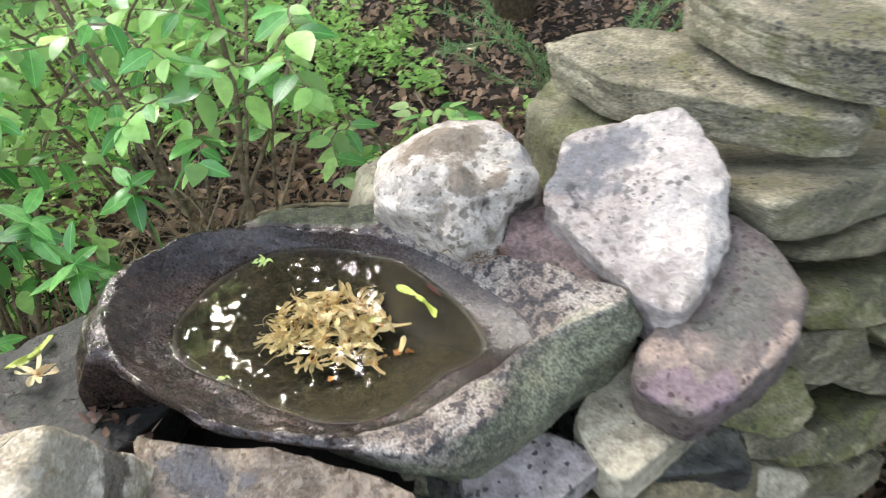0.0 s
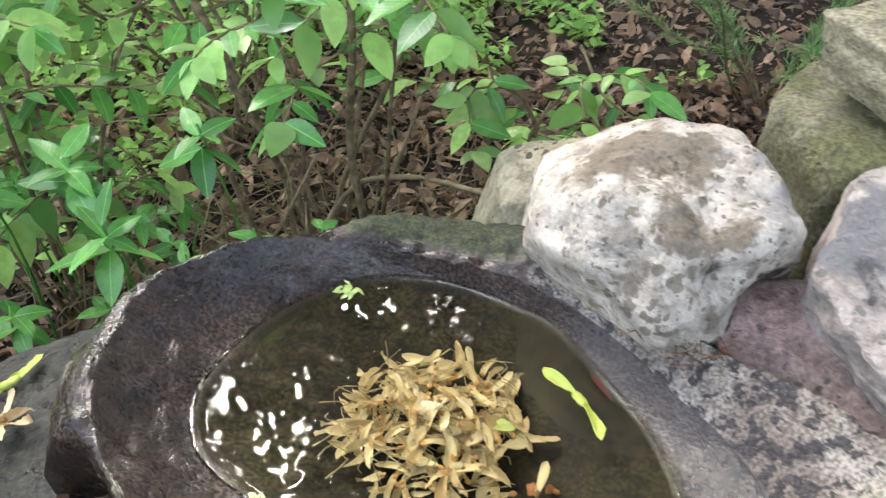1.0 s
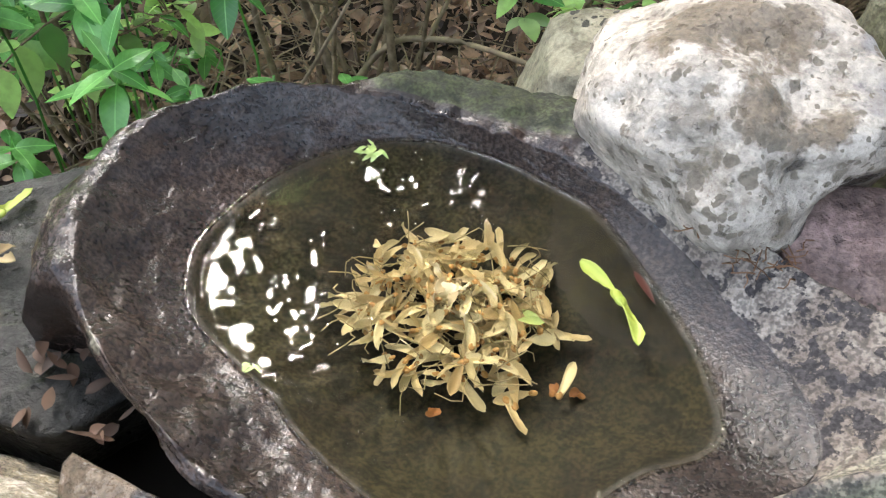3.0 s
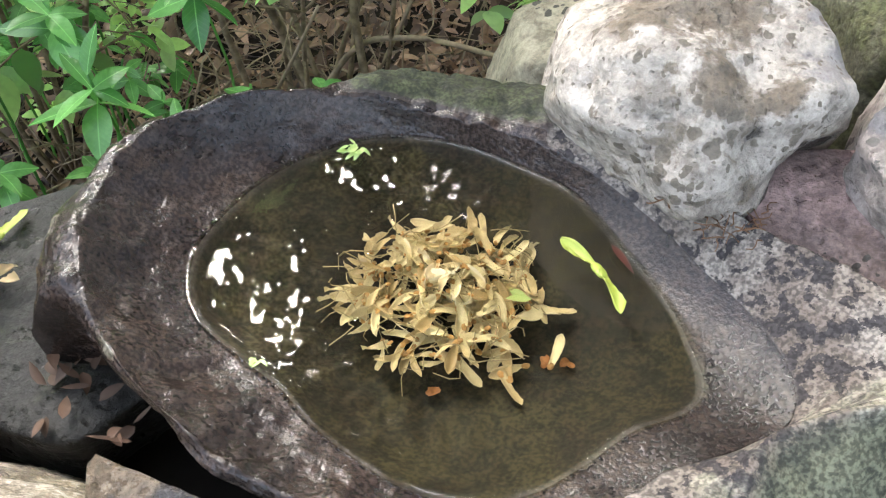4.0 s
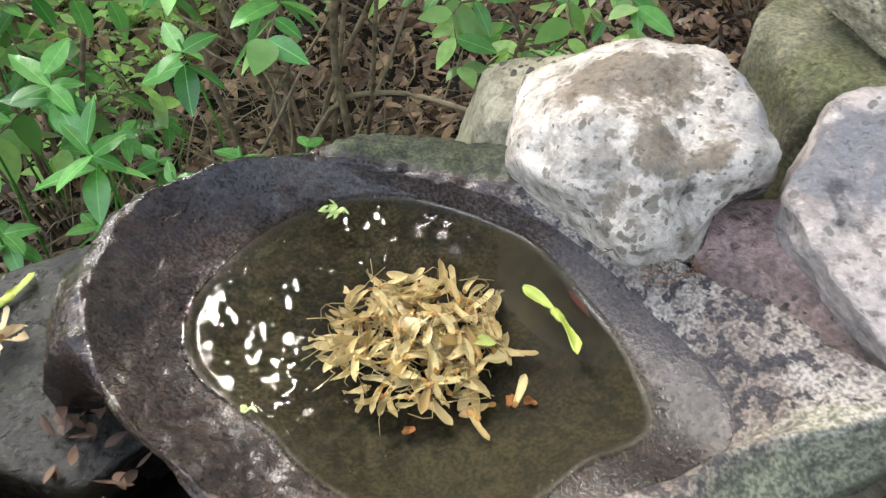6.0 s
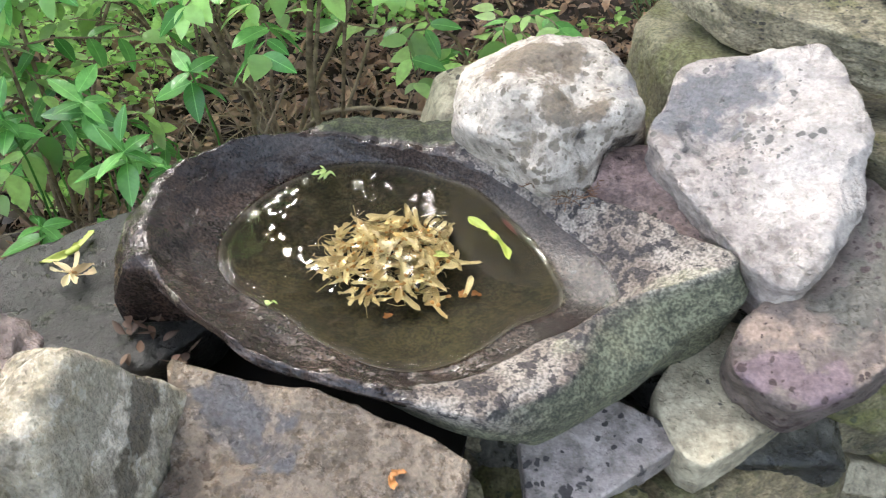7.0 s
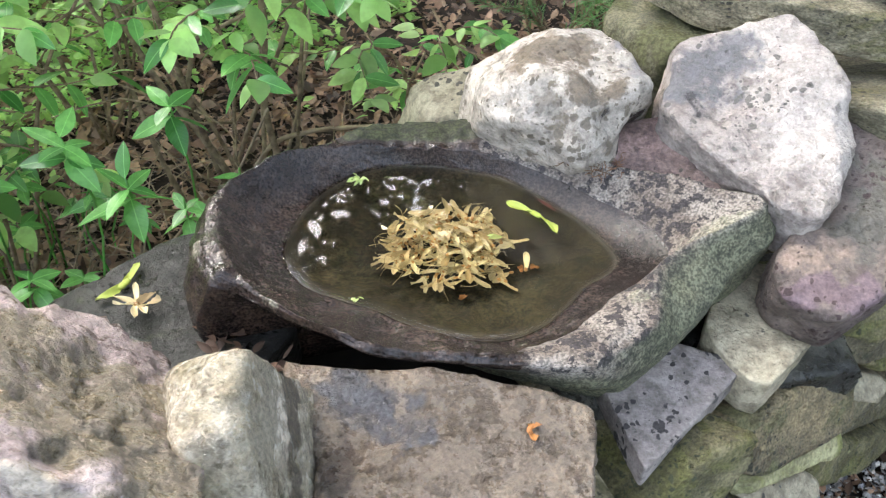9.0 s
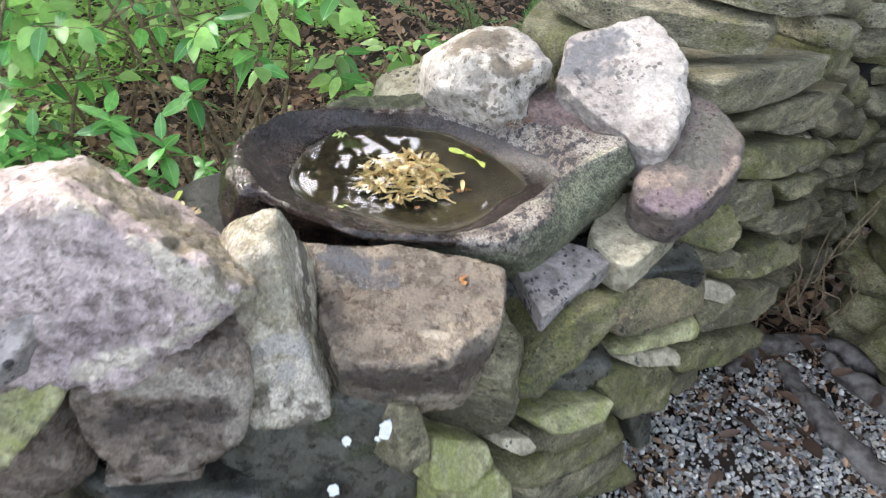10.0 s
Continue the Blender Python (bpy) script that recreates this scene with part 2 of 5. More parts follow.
M_DEADLEAF = leafy("curled_brown_leaf", (0.13, 0.072, 0.042), (0.055, 0.033, 0.022), 0.7, False, 0.1)
M_SEED = leafy("tan_maple_seed", (0.80, 0.69, 0.41), (0.40, 0.27, 0.115), 0.5, False, 0.2)
M_NUT = leafy("brown_seed_nut", (0.55, 0.31, 0.10), (0.30, 0.16, 0.05), 0.55, False, 0.05)
M_STALK = plain("thin_tan_stalk", (0.42, 0.34, 0.18), 0.6)
M_NEEDLE = plain("dead_brown_needles", (0.20, 0.11, 0.06), 0.8)
M_GUANO = plain("dried_white_dropping", (0.78, 0.77, 0.74), 0.8, (0.6, 0.59, 0.55), 90)
M_GREENSEED = leafy("yellow_green_maple_seed", (0.44, 0.50, 0.085), (0.34, 0.42, 0.06), 0.45, False, 0.25)
M_RUST = leafy("rust_orange_seed", (0.45, 0.19, 0.05), (0.32, 0.13, 0.04), 0.6, False, 0.1)


def pebbles(name):
    m, n, l, p = mat(name)
    rnd = n.new("ShaderNodeNewGeometry").outputs["Random Per Island"]
    cr = n.new("ShaderNodeValToRGB")
    stops = ((0.0, (0.07, 0.066, 0.06)), (0.25, (0.34, 0.32, 0.29)), (0.45, (0.46, 0.40, 0.33)), (0.6, (0.24, 0.24, 0.25)), (0.78, (0.09, 0.088, 0.085)), (1.0, (0.74, 0.70, 0.63)))
    while len(cr.color_ramp.elements) < len(stops):
        cr.color_ramp.elements.new(0.5)
    for e, (at, c) in zip(cr.color_ramp.elements, stops):
        e.position, e.color = at, (*c, 1)
    l.new(rnd, cr.inputs[0])
    l.new(cr.outputs[0], p.inputs["Base Color"])
    p.inputs["Roughness"].default_value = 0.6
    return m


M_PEBBLE = pebbles("grey_gravel_stones")


def basin_stone():
    """Dark wet hollow and rim, dry lichened stone towards the spout end, moss behind, algae on the sides, silt under water."""
    m, n, l, p = mat("weathered_basin_stone")
    v = coords(n, l, False)

    def mask(name):
        q = n.new("ShaderNodeAttribute")
        q.attribute_name = name
        return q.outputs["Fac"]

    edge = tex(n, l, v, 14.0, 6, 0.65, 0.5)
    patch = maths(n, l, "ADD", tex(n, l, v, 88.0, 5, 0.62, 0.2), maths(n, l, "MULTIPLY", maths(n, l, "SUBTRACT", edge, 0.4), 0.55))
    mid = tex(n, l, v, 110.0, 3, 0.55, 0.0)
    fine = tex(n, l, v, 330.0, 1.5, 0.5)
    wander = maths(n, l, "MULTIPLY", maths(n, l, "SUBTRACT", edge, 0.35), 1.1)
    wet = blend(n, l, ramp(n, l, edge, 0.35, 0.65), (0.036, 0.0245, 0.0195), (0.0145, 0.0105, 0.009))
    wet = blend(n, l, ramp(n, l, mid, 0.5, 0.7, 0, 0.3), wet, (0.07, 0.057, 0.05))
    pale = blend(n, l, ramp(n, l, edge, 0.42, 0.6), (0.225, 0.198, 0.17), (0.115, 0.093, 0.077))
    pale = blend(n, l, ramp(n, l, patch, 0.595, 0.635), pale, (0.035, 0.03, 0.03))
    dry = ramp(n, l, maths(n, l, "SUBTRACT", mask("dry"), wander), 0.28, 0.5)
    col = blend(n, l, dry, wet, pale)
    bleached = blend(n, l, ramp(n, l, mid, 0.4, 0.65), (0.26, 0.24, 0.19), (0.15, 0.145, 0.10))
    col = blend(n, l, ramp(n, l, maths(n, l, "SUBTRACT", mask("bleached"), wander), 0.3, 0.45), col, bleached)
    moss = blend(n, l, ramp(n, l, mid, 0.35, 0.65), (0.042, 0.05, 0.02), (0.017, 0.021, 0.011))
    col = blend(n, l, ramp(n, l, maths(n, l, "SUBTRACT", mask("mossy"), wander), 0.25, 0.5, 0, 0.85), col, moss)
    algae = blend(n, l, ramp(n, l, patch, 0.48, 0.68), (0.135, 0.134, 0.084), (0.07, 0.071, 0.046))
    col = blend(n, l, mask("side"), col, algae)
    silt = blend(n, l, ramp(n, l, edge, 0.35, 0.65), (0.034, 0.028, 0.012), (0.022, 0.0145, 0.009))
    silt = blend(n, l, ramp(n, l, patch, 0.5, 0.64, 0, 0.8), silt, (0.012, 0.010, 0.006))
    col = blend(n, l, mask("drowned"), col, silt)
    col = blend(n, l, 0.6, col, blend(n, l, ramp(n, l, fine, 0.36, 0.64), (0.25, 0.25, 0.25), (1.5, 1.5, 1.5)), "MULTIPLY")
    l.new(col, p.inputs["Base Color"])
    r = n.new("ShaderNodeMix")
    l.new(maths(n, l, "ADD", maths(n, l, "ADD", dry, mask("side")), maths(n, l, "ADD", mask("mossy"), mask("drowned"))), r.inputs[0])
    l.new(ramp(n, l, edge, 0.3, 0.7, 0.11, 0.24), r.inputs[2])
    p.inputs["Specular IOR Level"].default_value = 0.34
    r.inputs[3].default_value = 0.8
    l.new(r.outputs[0], p.inputs["Roughness"])
    grit = tex(n, l, v, 620.0, 2, 0.6)
    bumps = maths(n, l, "ADD", maths(n, l, "MULTIPLY", mid, 0.2), maths(n, l, "ADD", maths(n, l, "MULTIPLY", fine, 0.45), maths(n, l, "MULTIPLY", grit, 0.25)))
    bumps = maths(n, l, "MULTIPLY", bumps, ramp(n, l, mask("drowned"), 0.0, 1.0, 1.0, 0.25))
    relief(n, l, p, bumps, 1.0, 0.0018)
    return m


M_BASIN = basin_stone()
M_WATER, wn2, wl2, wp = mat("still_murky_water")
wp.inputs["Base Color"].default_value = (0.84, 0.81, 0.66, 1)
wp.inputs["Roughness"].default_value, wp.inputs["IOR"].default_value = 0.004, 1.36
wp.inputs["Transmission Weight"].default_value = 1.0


# ---- building blocks ----
def mesh_from(name, verts, faces, material, smooth=True):
    me = bpy.data.meshes.new(name)
    me.from_pydata([tuple(map(float, q)) for q in verts], [], [tuple(map(int, f)) for f in faces])
    me.polygons.foreach_set("use_smooth", [smooth] * len(me.polygons))
    me.materials.append(material)
    me.update()
    return me


def part(name, bm, material, parent=None, label="", smooth=True):
    """Links a bmesh or a mesh as one object, under a thing or a part of it."""
    if isinstance(bm, bmesh.types.BMesh):
        me = bpy.data.meshes.new(name)
        bm.to_mesh(me)
        bm.free()
        me.polygons.foreach_set("use_smooth", [smooth] * len(me.polygons))
        me.materials.append(material)
    else:
        me = bm
    ob = new(name, me)
    if parent is not None:
        ob.parent = parent
    return tagged(ob, label)


BALLS = {}


def ball(level):
    if level not in BALLS:
        bm = bmesh.new()
        bmesh.ops.create_icosphere(bm, subdivisions=level, radius=1.0)
        bm.verts.index_update()
        BALLS[level] = (np.array([q.co[:] for q in bm.verts]), [[q.index for q in f.verts] for f in bm.faces])
        bm.free()
    return BALLS[level]


def hewn(planes, stretch, round_edges=14, level=5, rough=0.006, seed=0, dents=(), chip=0.4, bedding=1.0, cuts=0):
    """A stone's surface about its centre: flat faces (normal, distance) that meet in worn edges, roughened at three scales."""
    dirs, faces = ball(level)
    d = dirs * np.array(stretch)
    d /= np.linalg.norm(d, axis=1)[:, None]
    n = np.array([q[:3] for q in planes], float)
    h = np.array([q[3] for q in planes], float) / np.linalg.norm(n, axis=1)
    n /= np.linalg.norm(n, axis=1)[:, None]
    g = np.maximum(d @ n.T / h, 0)
    v = d / ((g ** round_edges).sum(1) ** (1 / round_edges))[:, None]
    r = random.Random(seed + 500)
    for k in range(cuts):  # spalled corners
        c = np.array([r.gauss(0, 1), r.gauss(0, 1), r.gauss(0, 1)])
        c /= np.linalg.norm(c)
        along = v @ c
        most = along.max() * r.uniform(0.86, 0.97)
        past = along > most
        v[past] *= (most / along[past])[:, None]
    off = Vector((seed * 3.7, seed * 1.9, seed * 2.3))
    out = []
    for q, w in zip(v, d):
        q = Vector(q)
        p = Vector((q.x, q.y, q.z * bedding))
        k = noise.fractal(p * 12 + off, 0.9, 2.1, 3) * 1.15 - chip * abs(noise.fractal(p * 26 + off, 0.8, 2.2, 4)) * 1.7 + 0.25 * noise.noise(p * 120 + off)
        q = q + Vector(w) * k * rough
        for c, size, depth in dents:
            q = q - Vector(w) * depth * math.exp(-((q - Vector(c)).length / size) ** 2)
        out.append(q)
    return out, faces


def stained(ob, zones):
    """Marks patches of stone: for each kind a list of (place in the world, radius), or of (from, to, radius)."""
    if not zones:
        return ob
    xyz = np.array([q.co[:] for q in ob.data.vertices])
    m = np.array(ob.matrix_basis)
    xyz = xyz @ m[:3, :3].T + m[:3, 3]
    ragged = np.array([0.55 * noise.fractal(Vector(q) * 38, 0.8, 2.1, 3) for q in xyz])
    for key, blobs in zones.items():
        value = np.zeros(len(xyz))
        for *ends, r in blobs:
            a, b = np.array(ends[0]), np.array(ends[-1])
            along = np.clip((xyz - a) @ (b - a) / max((b - a) @ (b - a), 1e-9), 0, 1)
            far = np.linalg.norm(xyz - a - along[:, None] * (b - a), axis=1)
            value = np.maximum(value, np.clip(1.45 - far / r + ragged, 0, 1) * (far < 2.2 * r))
        ob.data.attributes.new(key, "FLOAT", "POINT").data.foreach_set("value", value)
    return ob


def rock(name, at, planes, material, label, category="stone", parent=None, stretch=(1, 1, 1), turn=(0, 0, 0), kind="", group="", zones=None, **how):
    v, f = hewn(planes, stretch, **how)
    ob = part(name, mesh_from(name, v, f, material), material, parent)
    ob.matrix_basis = pose(*at, *turn)
    stained(ob, zones)
    if parent is None:
        tagged(ob, label, category, group, kind)
    return ob


def slab_planes(outline, thick, flare=0.0):
    """Planes of a slab whose top face, at +thick/2, has this outline (anticlockwise seen from above or not)."""
    pts = [Vector(q) for q in outline]
    area = sum(a.x * b.y - b.x * a.y for a, b in zip(pts, pts[1:] + pts[:1]))
    if area < 0:
        pts.reverse()
    out = [(0, 0, 1, thick / 2), (0, 0, -1, thick / 2)]
    for a, b in zip(pts, pts[1:] + pts[:1]):
        e = (b - a).normalized()
        nrm = Vector((e.y, -e.x, flare)).normalized()
        d = nrm.dot(Vector((a.x, a.y, thick / 2)))
        if d > 0.004:
            out.append((*nrm, d))
    return out


def facing(normal):
    """Turns local z to the normal, local x level."""
    w = Vector(normal).normalized()
    u = Vector((0, 1, 0)).cross(w).normalized()
    m = Matrix((u, w.cross(u), w)).transposed()
    return m.to_4x4()


def slab(name, at, normal, outline, thick, material, label, category="stone", parent=None, flare=0.0, spin=0.0, group="", zones=None, **how):
    """A flat stone: the centre of its upper face at `at`, that face looking along the normal."""
    pts = np.array(outline)
    size = np.ptp(pts, axis=0) / 2
    v, f = hewn(slab_planes(outline, thick, flare), (size[0], size[1], max(thick / 2, 0.25 * size.max())), **how)
    v = [q - Vector((0, 0, thick / 2)) for q in v]
    ob = part(name, mesh_from(name, v, f, material), material, parent)
    ob.matrix_basis = Matrix.Translation(at) @ facing(normal) @ pose(0, 0, 0, 0, 0, spin)
    stained(ob, zones)
    if parent is None:
        tagged(ob, label, category, group)
    return ob


def tube(points, radii, sides=6):
    """Vertices and faces of a tapering stem along a line of points."""
    pts = [Vector(q) for q in points]
    verts, faces = [], []
    for i, q in enumerate(pts):
        t = (pts[min(i + 1, len(pts) - 1)] - pts[max(i - 1, 0)]).normalized()
        a = t.orthogonal().normalized()
        b = t.cross(a)
        r = radii[0] + (radii[1] - radii[0]) * i / (len(pts) - 1)
        for k in range(sides):
            w = 2 * math.pi * k / sides
            verts.append(q + (a * math.cos(w) + b * math.sin(w)) * r)
    for i in range(len(pts) - 1):
        for k in range(sides):
            faces.append((i * sides + k, i * sides + (k + 1) % sides, (i + 1) * sides + (k + 1) % sides, (i + 1) * sides + k))
    faces.append(tuple(range(sides))[::-1])
    faces.append(tuple((len(pts) - 1) * sides + k for k in range(sides)))
    return verts, faces


def join(pieces):
    verts, faces = [], []
    for v, f in pieces:
        k = len(verts)
        verts.extend(v)
        faces.extend([tuple(i + k for i in q) for q in f])
    return verts, faces


def bend(a, b, rng, sag=0.1, steps=8, wiggle=0.02):
    """A natural line from a to b."""
    a, b = Vector(a), Vector(b)
    side = Vector((rng.uniform(-1, 1), rng.uniform(-1, 1), rng.uniform(-1, 1))) * wiggle
    return [a.lerp(b, i / steps) + Vector((0, 0, sag)) * math.sin(math.pi * i / steps) + side * math.sin(2.3 * math.pi * i / steps) for i in range(steps + 1)]


def blade(length, width, curl=0.15, fold=0.2, tip=0.55, rows=5):
    """A leaf along +x: narrow at both ends, folded along its midrib and curled."""
    verts, faces = [], []
    for i in range(rows + 1):
        s = i / rows
        w = width / 2 * max(0.03, math.sin(math.pi * s ** (tip + 0.2)) ** 0.8)
        x, z = length * s, -curl * length * s * s
        verts += [(x, -w, z + fold * w), (x, 0, z), (x, w, z + fold * w)]
    for i in range(rows):
        a = 3 * i
        faces += [(a, a + 3, a + 4, a + 1), (a + 1, a + 4, a + 5, a + 2)]
    return verts, faces


def placed(shape, m):
    v, f = shape
    return [m @ Vector(q) for q in v], f

# ---- ground ----
GROUND = -0.665


def ground_height(x, y):
    far = max(0.0, math.hypot(x, y - 0.8) - 6)
    k = 0.035 * noise.noise(Vector((x * 1.7, y * 1.7, 3))) + 0.012 * noise.noise(Vector((x * 7, y * 7, 9)))
    return GROUND + k * (0.25 if 0.15 < x < 1.3 and y < 1.0 else 1.0) - 0.02 * max(0.0, min(y - 1.5, 2.0)) + far * 0.004


bands = [-900, -200, -60, -20, -8, -4] + [-2.5 + 0.125 * i for i in range(58)] + [6, 9, 14, 25, 70, 240, 900]
verts = [(x, y + 0.8, ground_height(x, y + 0.8)) for y in bands for x in bands]
w = len(bands)
faces = [(j * w + i, j * w + i + 1, (j + 1) * w + i + 1, (j + 1) * w + i) for j in range(w - 1) for i in range(w - 1)]
ground_mat = plain("dark_woodland_soil", (0.04, 0.028, 0.02), 0.95, (0.014, 0.010, 0.008), 26, 0.9)
ground = part("ground", mesh_from("ground", verts, faces, ground_mat), ground_mat)
tagged(ground, "dark woodland soil under leaf litter and shrubs", "ground", kind="structure")

# gravel bed in the angle of the wall
rng = random.Random(4)
pieces, bv, bf = [], *ball(1)
for i in range(17000):
    x, y = rng.uniform(0.12, 0.98), rng.uniform(0.05, 0.98)
    if y > 0.44 + 0.622 * x + 0.08 or x + y < 0.55:
        continue
    if noise.noise(Vector((x * 13, y * 13, 8))) > 0.28 and rng.random() < 0.75:
        continue
    r = rng.uniform(0.0045, 0.0095) if i % 3 else rng.uniform(0.002, 0.0045)
    m = pose(x, y, GROUND + 0.004 + rng.uniform(0, 0.008), rng.uniform(0, 360), rng.uniform(0, 360), rng.uniform(0, 360)) @ Matrix.Diagonal((r, r * rng.uniform(0.6, 0.95), r * rng.uniform(0.45, 0.8), 1))
    pieces.append(([m @ Vector(q * rng.uniform(0.72, 1.15)) for q in bv], bf))
gravel = part("gravel", mesh_from("gravel", *join(pieces), M_PEBBLE, False), M_PEBBLE)
tagged(gravel, "loose grey crushed gravel at the wall's foot", "gravel", kind="stuff")
crumbs = []
for i in range(3200):
    x, y = rng.uniform(0.3, 0.95), rng.uniform(0.3, 0.98)
    near = min(1.0, max(0.0, 0.44 + 0.622 * x + 0.05 - y) / 0.35)
    if y > 0.44 + 0.622 * x + 0.06 or rng.random() < 0.55 * near or noise.noise(Vector((x * 9, y * 9, 2))) < -0.1:
        continue
    m = pose(x, y, GROUND + 0.008 + rng.uniform(0, 0.012), rng.uniform(-40, 40), rng.uniform(-40, 40), rng.uniform(0, 360)) @ Matrix.Scale(rng.uniform(0.1, 0.4), 4)
    crumbs.append(placed(blade(.06, .03, rng.uniform(-.5, .7), rng.uniform(-.6, .8), rows=3), m))
tagged(part("leaf_crumbs", mesh_from("leaf_crumbs", *join(crumbs), M_LITTER), M_LITTER), "brown leaf crumbs among the gravel", "leaf litter", kind="stuff")

# ---- dry stone wall ----
W0, WALONG = Vector((0.02, 0.45, 0)), Vector((0.86, 0.535, 0)).normalized()
WOUT = Vector((WALONG.y, -WALONG.x, 0))
WTURN = math.degrees(math.atan2(WALONG.y, WALONG.x))


def on_wall(s, z, proud=0.0):
    """A place on the face of the long wall, which leans back above its lower courses."""
    return W0 + WALONG * s + WOUT * (proud - 0.3 * max(0, z + 0.3)) + Vector((0, 0, z))


def core(name, a, b, back, low, high, lean=0.0):
    """The near-black solid inside a wall, behind its face stones."""
    a, b, back = Vector(a), Vector(b), Vector(back)
    base = [a, b, b + back, a + back]
    shift = back.normalized() * lean
    v = [q + Vector((0, 0, low)) for q in base] + [base[0] + shift + Vector((0, 0, high)), base[1] + shift + Vector((0, 0, high)), base[2] + Vector((0, 0, high)), base[3] + Vector((0, 0, high))]
    ob = part(name, mesh_from(name, v, [(3, 2, 1, 0), (4, 5, 6, 7), (0, 1, 5, 4), (1, 2, 6, 5), (2, 3, 7, 6), (3, 0, 4, 7)], M_CORE, False), M_CORE)
    return ob


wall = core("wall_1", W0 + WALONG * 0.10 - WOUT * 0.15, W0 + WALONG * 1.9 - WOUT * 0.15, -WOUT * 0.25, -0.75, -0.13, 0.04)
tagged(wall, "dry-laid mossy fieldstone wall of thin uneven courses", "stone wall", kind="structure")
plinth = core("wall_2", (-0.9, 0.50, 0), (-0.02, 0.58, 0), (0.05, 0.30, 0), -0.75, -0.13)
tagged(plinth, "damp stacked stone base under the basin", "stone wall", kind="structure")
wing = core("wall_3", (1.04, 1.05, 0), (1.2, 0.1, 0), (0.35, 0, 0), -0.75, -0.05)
tagged(wing, "mossy return wall beside the gravel", "stone wall", kind="structure")


def course_stone(parent, at, turn, length, height, depth, material, seed, tilt=0.0, level=5, rough=0.0032, edges=40):
    r = random.Random(seed)
    j = lambda k: r.uniform(-k, k)
    planes = [(1, j(.3), j(.5), length / 2), (-1, j(.3), j(.5), length / 2), (j(.2), -1, j(.3), depth / 2), (0, 1, 0, depth / 2), (j(.08), j(.15), 1, height / 2), (j(.08), j(.15), -1, height / 2)]
    for k in range(3):
        planes.append((r.choice((-1, 1)) * r.uniform(.3, 1), -r.uniform(.4, 1), r.choice((-1, 1)) * r.uniform(.4, 1) * length / height * 0.35, length * r.uniform(.36, .5)))
    return rock("stone", at, planes, material, "", parent=parent, stretch=(length, depth, max(height, length * .4)), turn=(0, tilt, turn), level=level, rough=rough, seed=seed, round_edges=edges, bedding=2.0, cuts=5)


def wall_stone(s, z, length, height, tilt, proud, material, seed, depth=0.16, **how):
    return course_stone(wall, on_wall(s, z, proud - depth / 2), WTURN, length, height, depth, material, seed, tilt, **how)


UPWARD = (Vector((0, 0, 1)) - WOUT * 0.29).normalized()


def outlined(outline, at, along, up, material, parent, seed, depth, tip, rough=0.0045, edges=34, cuts=5, level=5, zones=None):
    """A stone whose face has this outline in the plane of along and up, the face tipped a little."""
    pts = [Vector(q) for q in outline]
    mid = sum(pts, Vector((0, 0))) / len(pts)
    local = [q - mid for q in pts]
    planes = slab_planes(local, depth)
    planes[0] = (tip[0], tip[1], 1, depth / 2)
    size = np.ptp(np.array([q[:] for q in local]), axis=0) / 2
    v, f = hewn(planes, (size[0], size[1], max(depth / 2, 0.3 * size.max())), round_edges=edges, level=level, rough=rough, seed=seed, cuts=cuts)
    ob = part("stone", mesh_from("stone", [Vector((q.x, depth / 2 - q.z, q.y)) for q in v], f, material), material, parent)
    ob.matrix_basis = Matrix.Translation(at(mid)) @ Matrix((along, -along.cross(up), up)).transposed().to_4x4()
    return stained(ob, zones)


def face_stone(outline, proud, material, seed, depth=0.17, tip=(0.0, 0.0), **how):
    """A stone of the long wall: its outline along the wall and up it."""
    high = sum(q[1] for q in outline) / len(outline) > -0.3
    return outlined(outline, lambda q: on_wall(q.x, q.y, proud), WALONG, UPWARD if high else Vector((0, 0, 1)), material, wall, seed, depth, tip, **how)


def front_stone(outline, y, material, seed, depth=0.2, tip=(0.0, 0.0), **how):
    """A stone of the base before the basin: its outline across and up."""
    return outlined(outline, lambda q: Vector((q.x, y, q.y)), Vector((1, 0, 0)), Vector((0, 0, 1)), material, plinth, seed, depth, tip, **how)


# stones of the long wall that stand out, from the capping down to the foot
face_stone([(.52, .13), (.617, .118), (.806, .083), (1.0, .053), (1.02, .03), (.995, .005), (.79, .0), (.602, .035), (.53, .07)], .0, M_SLAB, 11, .30, (0, -.45))
face_stone([(.56, .035), (.83, -.008), (1.13, -.035), (1.14, -.095), (.924, -.069), (.752, -.044), (.618, .002)], -.02, M_WALL, 12, .2, (.05, -.1))
face_stone([(.6, .0), (.752, -.047), (.926, -.086), (.925, -.12), (.841, -.118), (.676, -.094), (.584, -.062)], .02, M_MOSSY, 13, .2, (.1, .25))
face_stone([(.56, -.066), (.697, -.10), (.71, -.167), (.622, -.162), (.549, -.127)], .01, M_WALL, 14, .17, (-.1, .1))
face_stone([(.707, -.108), (.867, -.15), (.882, -.19), (.76, -.167)], .015, M_MOSSY, 15, .17, (.1, .2))
face_stone([(.709, -.175), (.872, -.205), (.878, -.275), (.766, -.251), (.701, -.215)], .0, M_WALL, 16)
face_stone([(.441, -.061), (.549, -.085), (.558, -.15), (.497, -.157), (.42, -.11)], .035, M_MOSSY, 17, .17, (-.15, .3))
face_stone([(.39, -.11), (.45, -.132), (.549, -.168), (.605, -.228), (.479, -.19), (.368, -.127)], .02, M_WALL, 18, .17, (0, .3))
